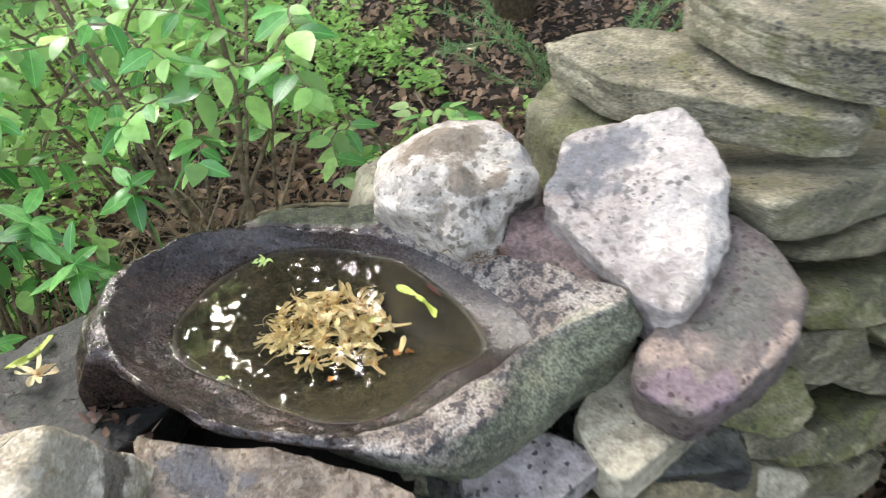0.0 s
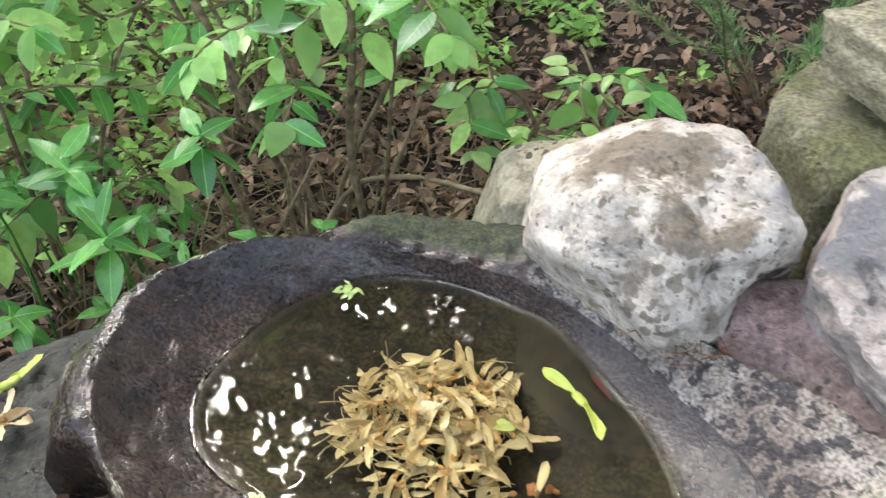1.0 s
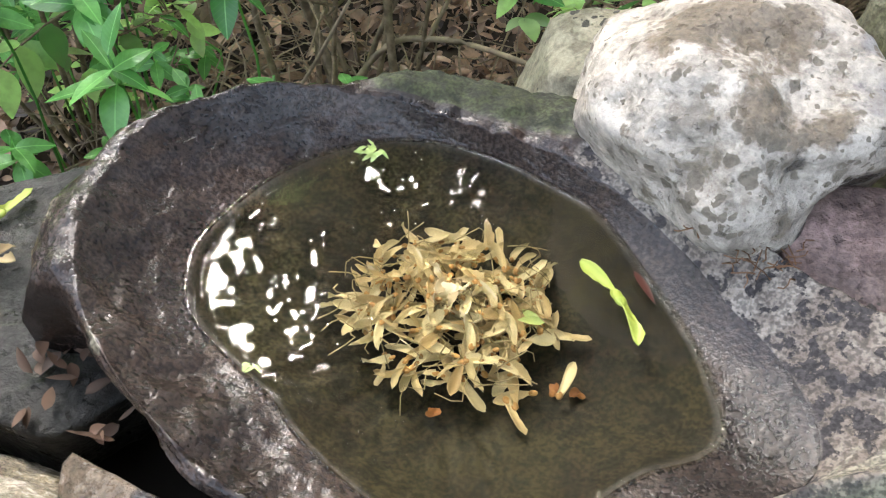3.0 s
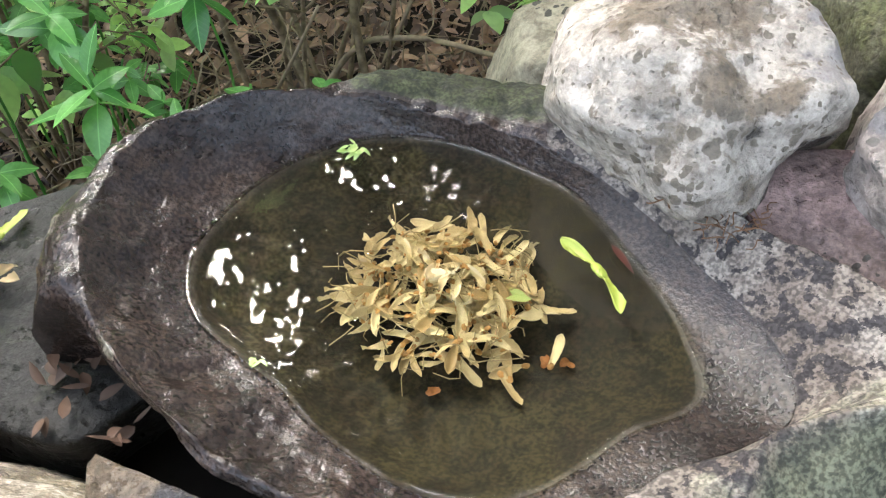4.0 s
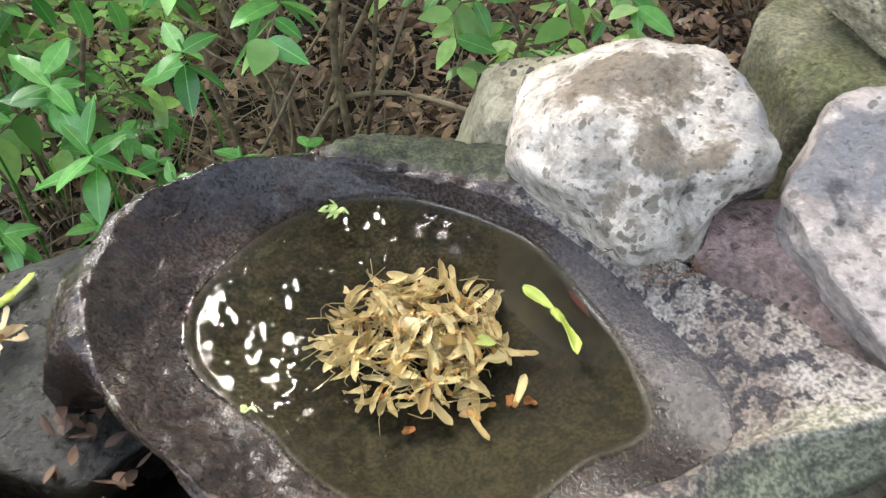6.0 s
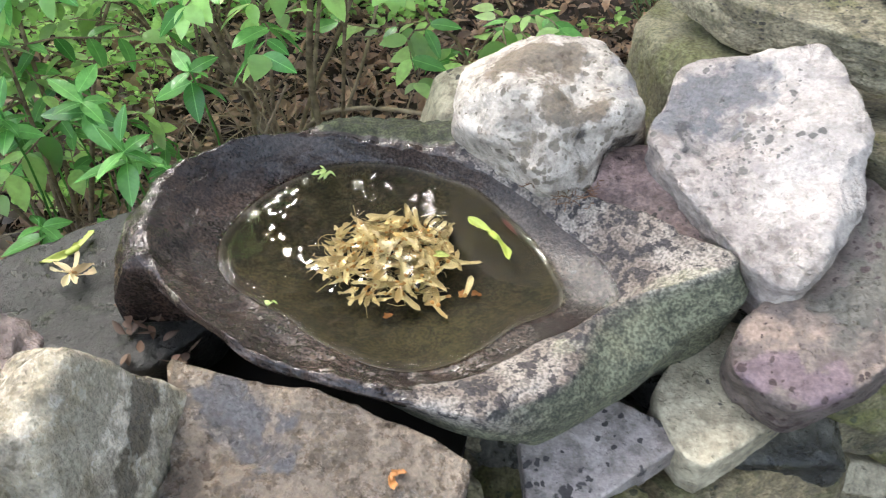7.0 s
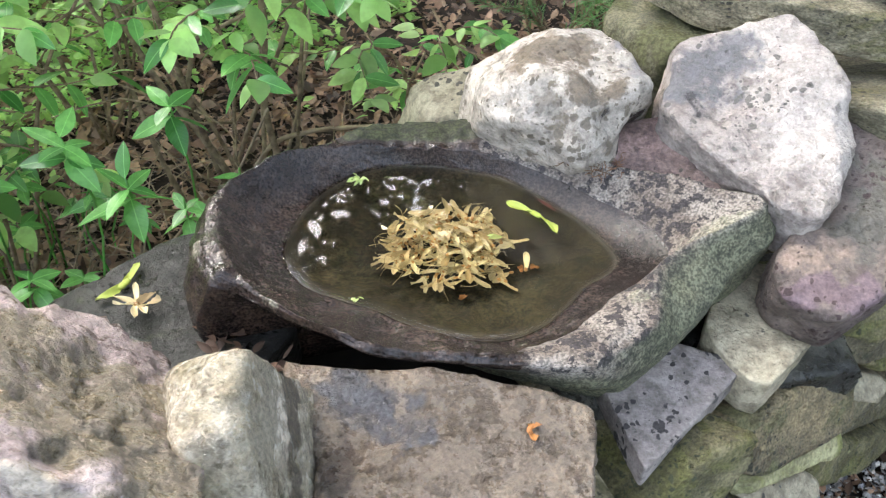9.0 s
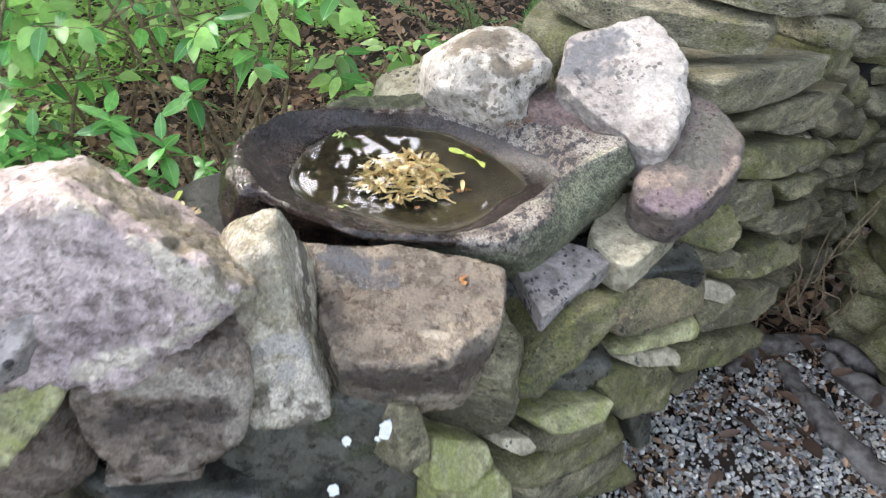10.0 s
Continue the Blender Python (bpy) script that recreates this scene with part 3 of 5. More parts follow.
face_stone([(.50, -.186), (.743, -.236), (.811, -.281), (.79, -.297), (.62, -.262), (.50, -.212)], .025, M_MOSSY, 19, .17, (.1, .35))
face_stone([(.182, -.142), (.211, -.114), (.323, -.130), (.446, -.165), (.488, -.194), (.444, -.232), (.231, -.192)], .04, M_OCHRE, 20, .2, (.0, .35))
face_stone([(.455, -.203), (.504, -.217), (.587, -.270), (.531, -.279), (.463, -.235)], .02, M_PALE, 21, .15, (.1, .4))
face_stone([(.19, -.190), (.231, -.199), (.394, -.244), (.461, -.253), (.48, -.305), (.393, -.282), (.242, -.233), (.195, -.212)], .03, M_LIME, 22, .17, (.0, .2))
face_stone([(.228, -.234), (.271, -.238), (.353, -.267), (.376, -.292), (.354, -.302), (.269, -.263)], .038, M_PALE, 23, .14, (0, .4))
face_stone([(.47, -.277), (.568, -.296), (.771, -.356), (.80, -.40), (.681, -.405), (.493, -.337)], .01, M_WALL, 24, .17, (.0, .3))
face_stone([(.392, -.350), (.505, -.362), (.716, -.436), (.708, -.462), (.552, -.434), (.422, -.384)], .03, M_MOSSY, 25, .17, (0, .35))
face_stone([(.172, -.245), (.213, -.245), (.364, -.315), (.405, -.39), (.348, -.408), (.218, -.342), (.181, -.285)], .035, M_MOSSY, 26, .2, (.1, .25))
face_stone([(.40, -.415), (.535, -.446), (.58, -.53), (.455, -.473)], .01, M_WALL, 27, .15, (.2, .2))
face_stone([(.15, -.083), (.2, -.09), (.19, -.128), (.128, -.156), (.037, -.196), (-.007, -.18), (.022, -.136), (.098, -.1)], .05, M_MOSSY, 28, .16, (-.25, .15))
face_stone([(.088, -.183), (.153, -.168), (.188, -.215), (.165, -.24), (.108, -.218)], .0, M_DARK, 29, .15)
face_stone([(.014, -.224), (.057, -.219), (.172, -.256), (.184, -.275), (.159, -.287), (.051, -.258)], .055, M_LIME, 30, .15, (.0, .35), rough=.0028, cuts=2, edges=18)
face_stone([(-.037, -.217), (.001, -.234), (.014, -.262), (-.021, -.253), (-.049, -.224)], .05, M_PALE, 31, .12, (0, .3))
face_stone([(.016, -.262), (.187, -.322), (.214, -.372), (.106, -.343), (.022, -.295)], .025, M_WALL, 32, .17, (0, .3))
face_stone([(-.05, -.302), (.106, -.349), (.261, -.392), (.289, -.431), (.15, -.422), (-.021, -.352)], .03, M_MOSSY, 33, .17, (.05, .3))
face_stone([(.0, -.372), (.15, -.43), (.30, -.47), (.32, -.54), (.16, -.50), (.02, -.44)], .03, M_WALL, 34, .17, (.05, .2))
face_stone([(.181, -.512), (.32, -.56), (.37, -.628), (.302, -.61), (.195, -.57)], .025, M_MOSSY, 35, .17, (.0, .3))
face_stone([(.30, -.405), (.351, -.423), (.40, -.497), (.42, -.60), (.36, -.56), (.31, -.46)], .015, M_DARK, 36, .15, (.2, .1))
face_stone([(-.191, -.085), (-.159, -.103), (-.155, -.153), (-.17, -.196), (-.214, -.178)], .03, M_WALL, 37, .12, (0, .1))
face_stone([(-.151, -.155), (-.068, -.208), (-.065, -.244), (-.13, -.252), (-.175, -.218)], .04, M_LIME, 38, .14, (0, .3))
face_stone([(-.16, -.26), (-.06, -.262), (-.03, -.31), (-.05, -.36), (-.15, -.34)], .04, M_LIME, 39, .14, (0, .2))
face_stone([(-.10, -.10), (.0, -.085), (.02, -.125), (-.02, -.165), (-.09, -.155)], .0, M_DARK, 40, .14)
# the plainer courses between and behind them
rng = random.Random(21)
z, k = -0.62, 100
while z < 0.2:
    h = rng.uniform(0.036, 0.062)
    s = rng.uniform(-0.14, -0.05) if z < -0.2 else rng.uniform(0.0, 0.06) if z < -0.14 else rng.uniform(0.46, 0.52) if z < -0.02 else rng.uniform(1.05, 1.1)
    while s < 1.75:
        length = rng.uniform(0.10, 0.24)
        level = z + h / 2 + (0.45 - min(s, 1.1)) * 0.16
        if s > 0.42 or level < -0.13:
            wall_stone(s + length / 2, level, length * 0.99, h * 1.0, (10 if s < 1.1 else 3) + rng.uniform(-3, 4), rng.uniform(-0.115, -0.075), rng.choice((M_WALL, M_MOSSY, M_WALL, M_SLAB)), k, level=4)
        s, k = s + length, k + 1
    z += h
# return wall on the far side of the gravel
for row in range(7):
    y = 1.05
    while y > 0.25:
        length = rng.uniform(0.14, 0.26)
        course_stone(wing, (1.02 + (1.05 - y) * 0.17 + rng.uniform(0, 0.03), y - length / 2, -0.62 + row * 0.085), -80, length, rng.uniform(0.075, 0.1), 0.16, rng.choice((M_WALL, M_MOSSY, M_SLAB)), k, rng.uniform(-5, 5), level=4)
        y, k = y - length, k + 1

# base stones under the basin and the blocks
SODDEN_PATCHES = {"pale": [((-.46, .371, .0), (-.35, .374, -.02), .026), ((-.345, .374, -.03), (-.37, .363, -.09), .02), ((-.40, .37, -.12), (-.47, .38, -.16), .024)], "stain": [((-.50, .36, -.05), (-.385, .364, -.05), .028), ((-.53, .40, -.13), (-.45, .38, -.1), .03)]}
for x, y, z, length, h, tilt, material in (
    (-0.03, 0.50, -0.17, 0.14, 0.15, 8, M_WALL),
    (-0.46, 0.45, -0.29, 0.26, 0.16, 4, M_DARK), (-0.2, 0.47, -0.40, 0.3, 0.16, 3, M_MOSSY),
    (-0.5, 0.46, -0.45, 0.3, 0.15, 3, M_DARK), (-0.74, 0.46, -0.38, 0.24, 0.16, 3, M_WALL), (-0.3, 0.47, -0.56, 0.36, 0.15, 0, M_WALL), (-0.66, 0.46, -0.58, 0.34, 0.16, 0, M_WALL), (0.10, 0.66, -0.165, 0.24, 0.10, 4, M_DARK), (0.26, 0.74, -0.16, 0.24, 0.10, 4, M_DARK), (0.08, 0.63, -0.27, 0.26, 0.10, 4, M_DARK), (0.05, 0.60, -0.37, 0.26, 0.10, 4, M_DARK)):
    course_stone(plinth, (x, y, z), 4, length, h, 0.2, material, k, tilt, level=5, rough=0.006)
    k += 1
front_stone([(-.53, .012), (-.426, .03), (-.341, .057), (-.332, -.017), (-.35, -.095), (-.38, -.123), (-.431, -.153), (-.499, -.159), (-.537, -.088), (-.544, -.017)], .365, M_SODDEN, 301, .2, (.0, .12), zones=SODDEN_PATCHES, cuts=3)
front_stone([(-.64, -.003), (-.543, .051), (-.536, .006), (-.548, -.025), (-.646, -.112)], .365, M_LIME, 302, .2, (.0, .35), cuts=3)
front_stone([(-.68, -.12), (-.556, -.034), (-.544, -.091), (-.546, -.18), (-.66, -.19)], .37, M_SODDEN, 303, .2, (.1, .1), cuts=3)
front_stone([(-.37, -.085), (-.266, -.088), (-.151, -.092), (-.13, -.194), (-.131, -.311), (-.374, -.285), (-.404, -.198)], .395, M_DARK, 304, .2, (.0, .05), rough=.003, cuts=2)
front_stone([(-.54, -.19), (-.42, -.185), (-.41, -.27), (-.47, -.31), (-.55, -.29)], .385, M_SODDEN, 305, .2, (0, .1))

# ---- the stone basin ----
BC = Vector((-0.10, 0.775, 0))


def around(values, turn):
    """A smooth closed curve through values spaced evenly round a circle."""
    n = len(values)
    f = (turn / (2 * math.pi) % 1.0) * n
    i, u = int(f), f - int(f)
    a, b, c, d = (values[(i + q) % n] for q in (-1, 0, 1, 2))
    return b + 0.5 * u * (c - a + u * (2 * a - 5 * b + 4 * c - d + u * (3 * (b - c) + d - a)))


WATERLINE = (.169, .153, .142, .142, .147, .148, .156, .167, .177, .181, .184, .186, .188, .176, .149, .132, .132, .136, .145, .152, .154, .152, .157, .183)
CREST = (.213, .180, .166, .158, .156, .157, .161, .174, .195, .212, .236, .258, .252, .238, .216, .197, .183, .172, .172, .178, .186, .188, .198, .234)
CREST_Z = (.017, .018, .017, .018, .020, .021, .022, .022, .026, .036, .042, .043, .042, .040, .031, .026, .020, .015, .012, .011, .011, .011, .012, .014)
OUTER = (.290, .226, .190, .190, .205, .214, .217, .220, .220, .219, .246, .276, .277, .268, .236, .213, .193, .182, .185, .200, .232, .250, .270, .302)
OUTER_Z = (.060, .050, .047, .045, .040, .033, .029, .028, .028, .034, .037, .036, .034, .030, .022, .018, .014, .010, .009, .010, .015, .022, .028, .046)


def step(x, lo, hi):
    u = max(0.0, min(1.0, (x - lo) / (hi - lo)))
    return u * u * (3 - 2 * u)


def spout_flank(turn):
    """How far the side of the spout end slopes out below its broken top edge, and how far that edge is set back."""
    deg = (math.degrees(turn) + 180) % 360 - 180
    return step(deg, -66, -42) * (1 - step(deg, -6, 4)), 0.055 * math.exp(-((deg + 22) / 13) ** 2) + 0.008


def bowl(turn, f):
    """Radius and height at f along the section: 0 the middle, 1 the waterline, 2 the crest, 3 the outer edge, 4 under it."""
    rw, rc, zc, ro, zo = (around(q, turn) for q in (WATERLINE, CREST, CREST_Z, OUTER, OUTER_Z))
    nose = math.exp(-(((math.degrees(turn) + 187) % 360 - 180) / 5.5) ** 2)
    ro, zo = ro + 0.052 * nose, zo + 0.014 * nose
    whole = math.degrees(turn) % 360
    broken = step(whole, 196, 200) * (1 - step(whole, 258, 300))
    ro -= 0.015 * broken * (1 - step(whole, 222, 240))
    if f < 1:
        return rw * f, -0.046 * (1 - f ** 2.6)
    if f < 2:
        u = f - 1
        return rw + (rc - rw) * u ** 0.85, zc * u ** 1.15
    flank, pulled = spout_flank(turn)
    if f < 3:
        u = (f - 2) / 0.8
        if flank > 0 and u > 1:
            u = (f - 2.8) / 0.2
            return ro - pulled * (1 - u), zo - 0.036 * flank * u ** 1.3
        if flank > 0:
            return rc + (ro - pulled - rc) * u, zc + (zo - zc) * u + 0.004 * math.sin(math.pi * u)
        u = f - 2
        return rc + (ro - rc) * u, zc + (zo - zc) * u + 0.004 * math.sin(math.pi * u)
    u = f - 3
    zo -= 0.036 * flank
    left = step(abs((math.degrees(turn) + 180) % 360 - 180), 120, 150) * (1 - broken)
    deg = (math.degrees(turn) + 180) % 360 - 180
    front = step(deg, -165, -140) * (1 - step(deg, -62, -45))
    return ro * (1 - 0.10 * u - 0.12 * u * u + left * 0.5 * u * (1 - u) - front * 0.34 * step(u, 0.2, 0.55) - broken * 0.17 * step(u, 0.0, 0.2)), zo - (0.105 + zo) * (1 - (1 - u) ** 1.6)


TURNS, STEPS = 360, 130
verts, faces = [], []
masks = {"dry": [], "bleached": [], "mossy": [], "side": [], "drowned": []}
for i in range(STEPS):
    f = 4.0 * (i + 0.4) / STEPS
    for j in range(TURNS):
        a = 2 * math.pi * j / TURNS
        r, z = bowl(a, f)
        q = Vector((r * math.cos(a), r * math.sin(a), z))
        deg = (math.degrees(a) + 180) % 360 - 180
        side = step(deg, -38, -24)
        masks["dry"].append(step(deg, -92, -64) * (1 - step(deg, 62, 80)) * step(f, 1.45 + 0.5 * side, 2.15 - 0.07 * side))
        masks["bleached"].append(max(0.42 * step(abs(deg), 140, 152) * step(f, 2.05, 2.3) * (1 - step(f, 3.05, 3.2)), 0.6 * step(deg, -48, -34) * (1 - step(deg, -10, -3)) * step(f, 2.0, 2.2) * (1 - step(f, 2.8, 3.0))))
        masks["mossy"].append(step(deg, 62, 85) * (1 - step(deg, 118, 128)) * step(f, 2.05, 2.35))
        masks["side"].append(max(step(f, 3.03, 3.16) * (1 - step(abs(deg), 100, 125)), step(f, 2.79, 2.87) * spout_flank(a)[0]))
        masks["drowned"].append(1 - step(f, 0.96, 1.0))
        lift = noise.fractal(q * 16, 0.9, 2.1, 4) * 0.006 + noise.fractal(q * 70 + Vector((4, 1, 7)), 0.8, 2.1, 4) * 0.0022
        flow = noise.fractal(Vector((a * 9, 4.0, f * 0.7)), 0.9, 2.1, 3) * 0.0018
        ease = min(1.0, abs(f - 1.0) * 3 + 0.15) * (1 - 0.9 * step(deg, -60, -40) * (1 - step(deg, 50, 75)) * (1 - step(f, 2.0, 2.4)))
        q.z += (lift + (flow if 1 < f < 3 else 0)) * ease
        if f > 2.6:
            q.xy = q.xy * (1 + lift * 3)
        verts.append(q)
for i in range(STEPS - 1):
    for j in range(TURNS):
        a, b = i * TURNS + j, i * TURNS + (j + 1) % TURNS
        faces.append((a, b, b + TURNS, a + TURNS))
faces.append(tuple(range(TURNS))[::-1])
faces.append(tuple((STEPS - 1) * TURNS + j for j in range(TURNS)))
basin = part("stone_basin", mesh_from("stone_basin", verts, faces, M_BASIN), M_BASIN)
basin.location = BC
for key, values in masks.items():
    basin.data.attributes.new(key, "FLOAT", "POINT").data.foreach_set("value", values)
tagged(basin, "hollowed dark wet stone basin holding rainwater, pale lichened spout end", "bird bath")

# the water's skin, curling up where it wets the stone
RINGS = ((0.3, 0.0), (0.6, 0.0), (0.85, 0.0), (0.91, 0.0), (0.94, 0.0), (0.965, 0.0005), (0.985, 0.0015), (1.0, 0.0023), (1.01, 0.0015), (1.016, -0.003))
verts, faces = [(0, 0, 0)], [(0, 1 + j, 1 + (j + 1) % 180) for j in range(180)]
for f, z in RINGS:
    for j in range(180):
        a = 2 * math.pi * j / 180
        r = around(WATERLINE, a) * f
        verts.append((r * math.cos(a), r * math.sin(a), z))
for i in range(len(RINGS) - 1):
    for j in range(180):
        a, b = 1 + i * 180 + j, 1 + i * 180 + (j + 1) % 180
        faces.append((a, a + 180, b + 180, b))
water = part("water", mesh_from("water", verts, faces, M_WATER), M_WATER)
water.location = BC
water.visible_shadow = False
tagged(water, "still brownish rainwater filling the stone basin", "water", kind="structure")

# ---- the stones round the basin ----
rock("boulder", (0.056, 0.945, 0.065), [(-1, 0, .1, .112), (1, -.15, .1, .118), (0, 1, .1, .09), (-.2, -.75, .55, .088), (.45, -.8, .2, .09), (.1, -.2, 1, .085), (-.55, .2, .8, .092), (0, 0, -1, .075), (.87, .27, .41, .098), (-.37, -.51, -.78, .079), (0, .55, .84, .102), (-.6, -.65, -.45, .08), (.2, -.6, -.7, .08), (-.6, -.6, .5, .10), (.75, -.5, -.42, .09)],
     M_WHITE, "rounded white limestone boulder with grey-brown lichen patches", stretch=(1.1, 1, .9), zones={"stain": [((.015, .95, .15), (.06, .95, .148), .036), ((.05, .88, .132), (.095, .882, .127), .022)], "wet": [((.088, .868, .105), (.093, .86, .092), .011), ((.125, .91, .08), (.115, .885, .05), .028)], "pale": [((.12, .97, .14), (.128, .92, .12), .024)]}, level=6, rough=0.006, seed=2, round_edges=17,
     dents=(((0.025, -0.06, 0.07), 0.026, 0.014), ((0.035, -0.083, 0.035), 0.014, 0.012), ((0.085, -0.06, 0.0), 0.032, 0.018), ((-0.04, -0.07, 0.01), 0.02, 0.008), ((0.0, 0.0, 0.085), 0.04, 0.006)))
# the slab's small wet zone paints the crease's shade into its dents
slab("leaning_slab", (0.27, 0.832, 0.118), (-0.177, -0.361, 0.916), [(-.116, .045), (-.07, .136), (-.022, .136), (.07, .148), (.09, .075), (.096, .03), (.078, -.045), (.04, -.105), (.008, -.138), (-.012, -.14), (-.03, -.122), (-.08, -.045)],
     0.085, M_CHALK, "chalky white angular limestone slab leaning on other stones", flare=0.1, zones={"stain": [((.185, .905, .132), (.25, .92, .145), .04), ((.195, .89, .125), (.23, .868, .12), .022)], "wet": [((.188, .878, .12), (.196, .85, .11), .011)], "pale": [((.30, .93, .158), (.30, .80, .12), .07)]}, level=6, rough=0.007, seed=5, round_edges=40, cuts=6, dents=(((-0.05, 0.03, 0.042), 0.03, 0.014), ((-0.075, 0.03, 0.042), 0.014, 0.014), ((-0.066, 0.01, 0.042), 0.012, 0.012), ((0.03, 0.05, 0.042), 0.05, -0.010), ((0.045, -0.02, 0.042), 0.03, 0.008)))
rock("small_stone", (0.012, 1.165, -0.085), [(-.95, -.1, .22, .112), (-.6, -.1, .8, .085), (1, 0, 0, .1), (-.15, -1, .25, .06), (0, 1, .2, .08), (-.25, -.1, 1, .06), (-.6, -.75, .1, .085), (0, 0, -1, .12)], M_PALE, "pale buff stone tucked behind the white boulder", level=5, seed=8, rough=0.004, round_edges=30)
slab("wedge_stone", (0.185, 0.842, 0.052), (-0.12, -0.25, 0.95), [(-.10, .07), (.08, .09), (.10, -.02), (.045, -.082), (-.075, -.02)], 0.10, M_PINK, "dusky pink sandstone wedge between boulder and slab", level=5, seed=9, rough=0.004, round_edges=30)
slab("mauve_stone", (0.324, 0.702, 0.047), (-0.151, -0.352, 0.924), [(-.108, -.046), (-.098, -.012), (-.06, .04), (.042, .15), (.068, .15), (.09, .107), (.114, .054), (.111, .03), (.08, -.03), (.036, -.062), (-.02, -.088), (-.05, -.098), (-.1, -.062)],
     0.085, M_MAUVE, "long rounded mauve sandstone with dark lichen specks", zones={"pale": [((.245, .675, .035), (.30, .69, .05), .024), ((.40, .69, .055), (.33, .63, .03), .012)], "stain": [((.245, .65, .02), (.31, .64, .012), .026)], "wet": [((.38, .76, .09), (.34, .70, .06), .04)]}, level=6, rough=0.005, seed=12, round_edges=13, dents=(((-0.03, 0.075, 0.03), 0.04, 0.022), ((-0.06, 0.03, 0.03), 0.03, 0.012)))
slab("spotted_slab", (0.238, 0.662, -0.064), (0, -0.1, 0.995), [(-.063, .018), (.0, .12), (.12, .09), (.105, .04), (.052, -.008), (-.02, -.063), (-.038, -.054), (-.053, -.025)], 0.06, M_PALE, "pale buff slab with dark lichen spots under the basin", level=6, seed=13, round_edges=50, rough=0.003)
slab("triangular_slab", (0.127, 0.61, -0.077), (0, -0.08, 1), [(-.086, .026), (-.07, .055), (.012, .06), (.078, .032), (.078, .018), (.014, -.03), (-.06, -.09), (-.068, -.09)], 0.035, M_GREY, "flat grey triangular stone with round black lichen spots", level=6, rough=0.002, seed=14, round_edges=60)
slab("block_stone", (-0.122, 0.485, -0.009), (0.025, -0.138, 0.99), [(-.176, .166), (-.10, .14), (-.016, .113), (.12, .095), (.126, .031), (.095, -.055), (.045, -.098), (-.047, -.103), (-.114, -.092), (-.145, 0)], 0.115, M_BROWN, "broad brown damp sandstone block before the basin", flare=-.05, zones={"wet": [((-.225, .575, -.002), (-.17, .53, -.008), .034)], "pale": [((-.16, .40, -.03), (-.05, .42, -.03), .011), ((-.21, .388, -.07), (-.10, .398, -.095), .015), ((-.176, .388, -.048), .016), ((-.13, .437, -.017), (-.1, .43, -.017), .008), ((-.03, .43, -.04), (-.02, .47, -.02), .008)], "stain": [((-.18, .395, -.06), (-.03, .41, -.06), .042), ((-.235, .398, -.05), (-.2, .39, -.04), .02), ((-.015, .43, -.06), (.01, .54, -.04), .042), ((-.235, .46, -.02), (-.235, .54, -.02), .02)]}, level=6, rough=0.005, seed=15, round_edges=34, cuts=4, dents=(((-0.095, 0.07, 0.055), 0.04, 0.032), ((-0.125, 0.03, 0.055), 0.03, 0.026), ((-0.13, 0.10, 0.055), 0.03, 0.012)))
rock("upright_stone", (-0.305, 0.49, 0.0), [(1, -.1, .25, .043), (-1, -.2, .1, .066), (0, 1, .5, .10), (0, -1, .3, .085), (.1, -.25, 1, .137), (.0, .0, -1, .11), (.6, -.5, .6, .09), (-.6, 0, .7, .105)], M_UPRIGHT, "grey-brown wet upright stone with rounded top", stretch=(.7, 1, 1.1), zones={"pale": [((-.32, .405, .01), (-.27, .405, .005), .022), ((-.297, .403, -.02), .018)], "stain": [((-.272, .57, .06), (-.262, .44, .0), .018), ((-.325, .454, .093), .01), ((-.34, .40, -.07), (-.28, .40, -.09), .025)], "wet": [((-.30, .53, .095), (-.30, .43, .07), .03)]}, level=6, seed=16, rough=0.006, round_edges=13, cuts=2)
rock("rugged_boulder", (-0.47, 0.45, 0.08), [(.595, .386, .705, .092), (-.05, -.987, .16, .078), (-.35, .1, .93, .165), (-.05, -.75, .65, .135), (.73, 0, -.68, .093), (0, -.2, -1, .095), (-1, 0, .2, .2), (0, 1, .1, .15), (-.1, .6, .75, .15), (.3, -.9, -.4, .10)], M_RUGGED, "large rugged pinkish boulder with a pale ridge", stretch=(1.2, 1, .9), zones={"pale": [((-.53, .425, .245), (-.47, .394, .229), .012), ((-.47, .394, .229), (-.43, .385, .19), .012), ((-.425, .383, .186), (-.367, .371, .12), .016), ((-.367, .371, .12), (-.31, .39, .10), .014), ((-.367, .375, .085), (-.43, .37, .06), .012), ((-.45, .369, .05), (-.52, .37, .03), .016)], "stain": [((-.47, .53, .18), (-.377, .475, .118), .085), ((-.39, .46, .13), (-.335, .41, .12), .045), ((-.50, .49, .22), (-.40, .43, .16), .04)], "wet": [((-.435, .363, .06), (-.42, .363, .045), .010)]}, level=6, seed=17, rough=0.010, round_edges=70, chip=0.9, cuts=7, dents=(((-.03, -.08, .075), .03, .010), ((.0, -.08, .09), .022, .009), ((.02, -.09, -.02), .03, .010)))
slab("slate", (-0.43, 0.765, -0.045), (0, 0, 1), [(-.13, .0), (-.09, .04), (-.006, .11), (.09, .14), (.16, -.05), (.1, -.13), (-.02, -.12), (-.1, -.07)], 0.06, M_SLATE, "dark wet slate beside the basin", level=6, rough=0.004, seed=18, round_edges=20)
slab("flat_grey_stone", (-0.615, 0.40, 0.105), (-0.2, -0.75, 0.75), [(-.1, .08), (.05, .075), (.095, .015), (.03, -.07), (-.09, -.1)], 0.07, M_GREY, "flat grey stone wedged beside the rugged boulder", level=5, seed=19)

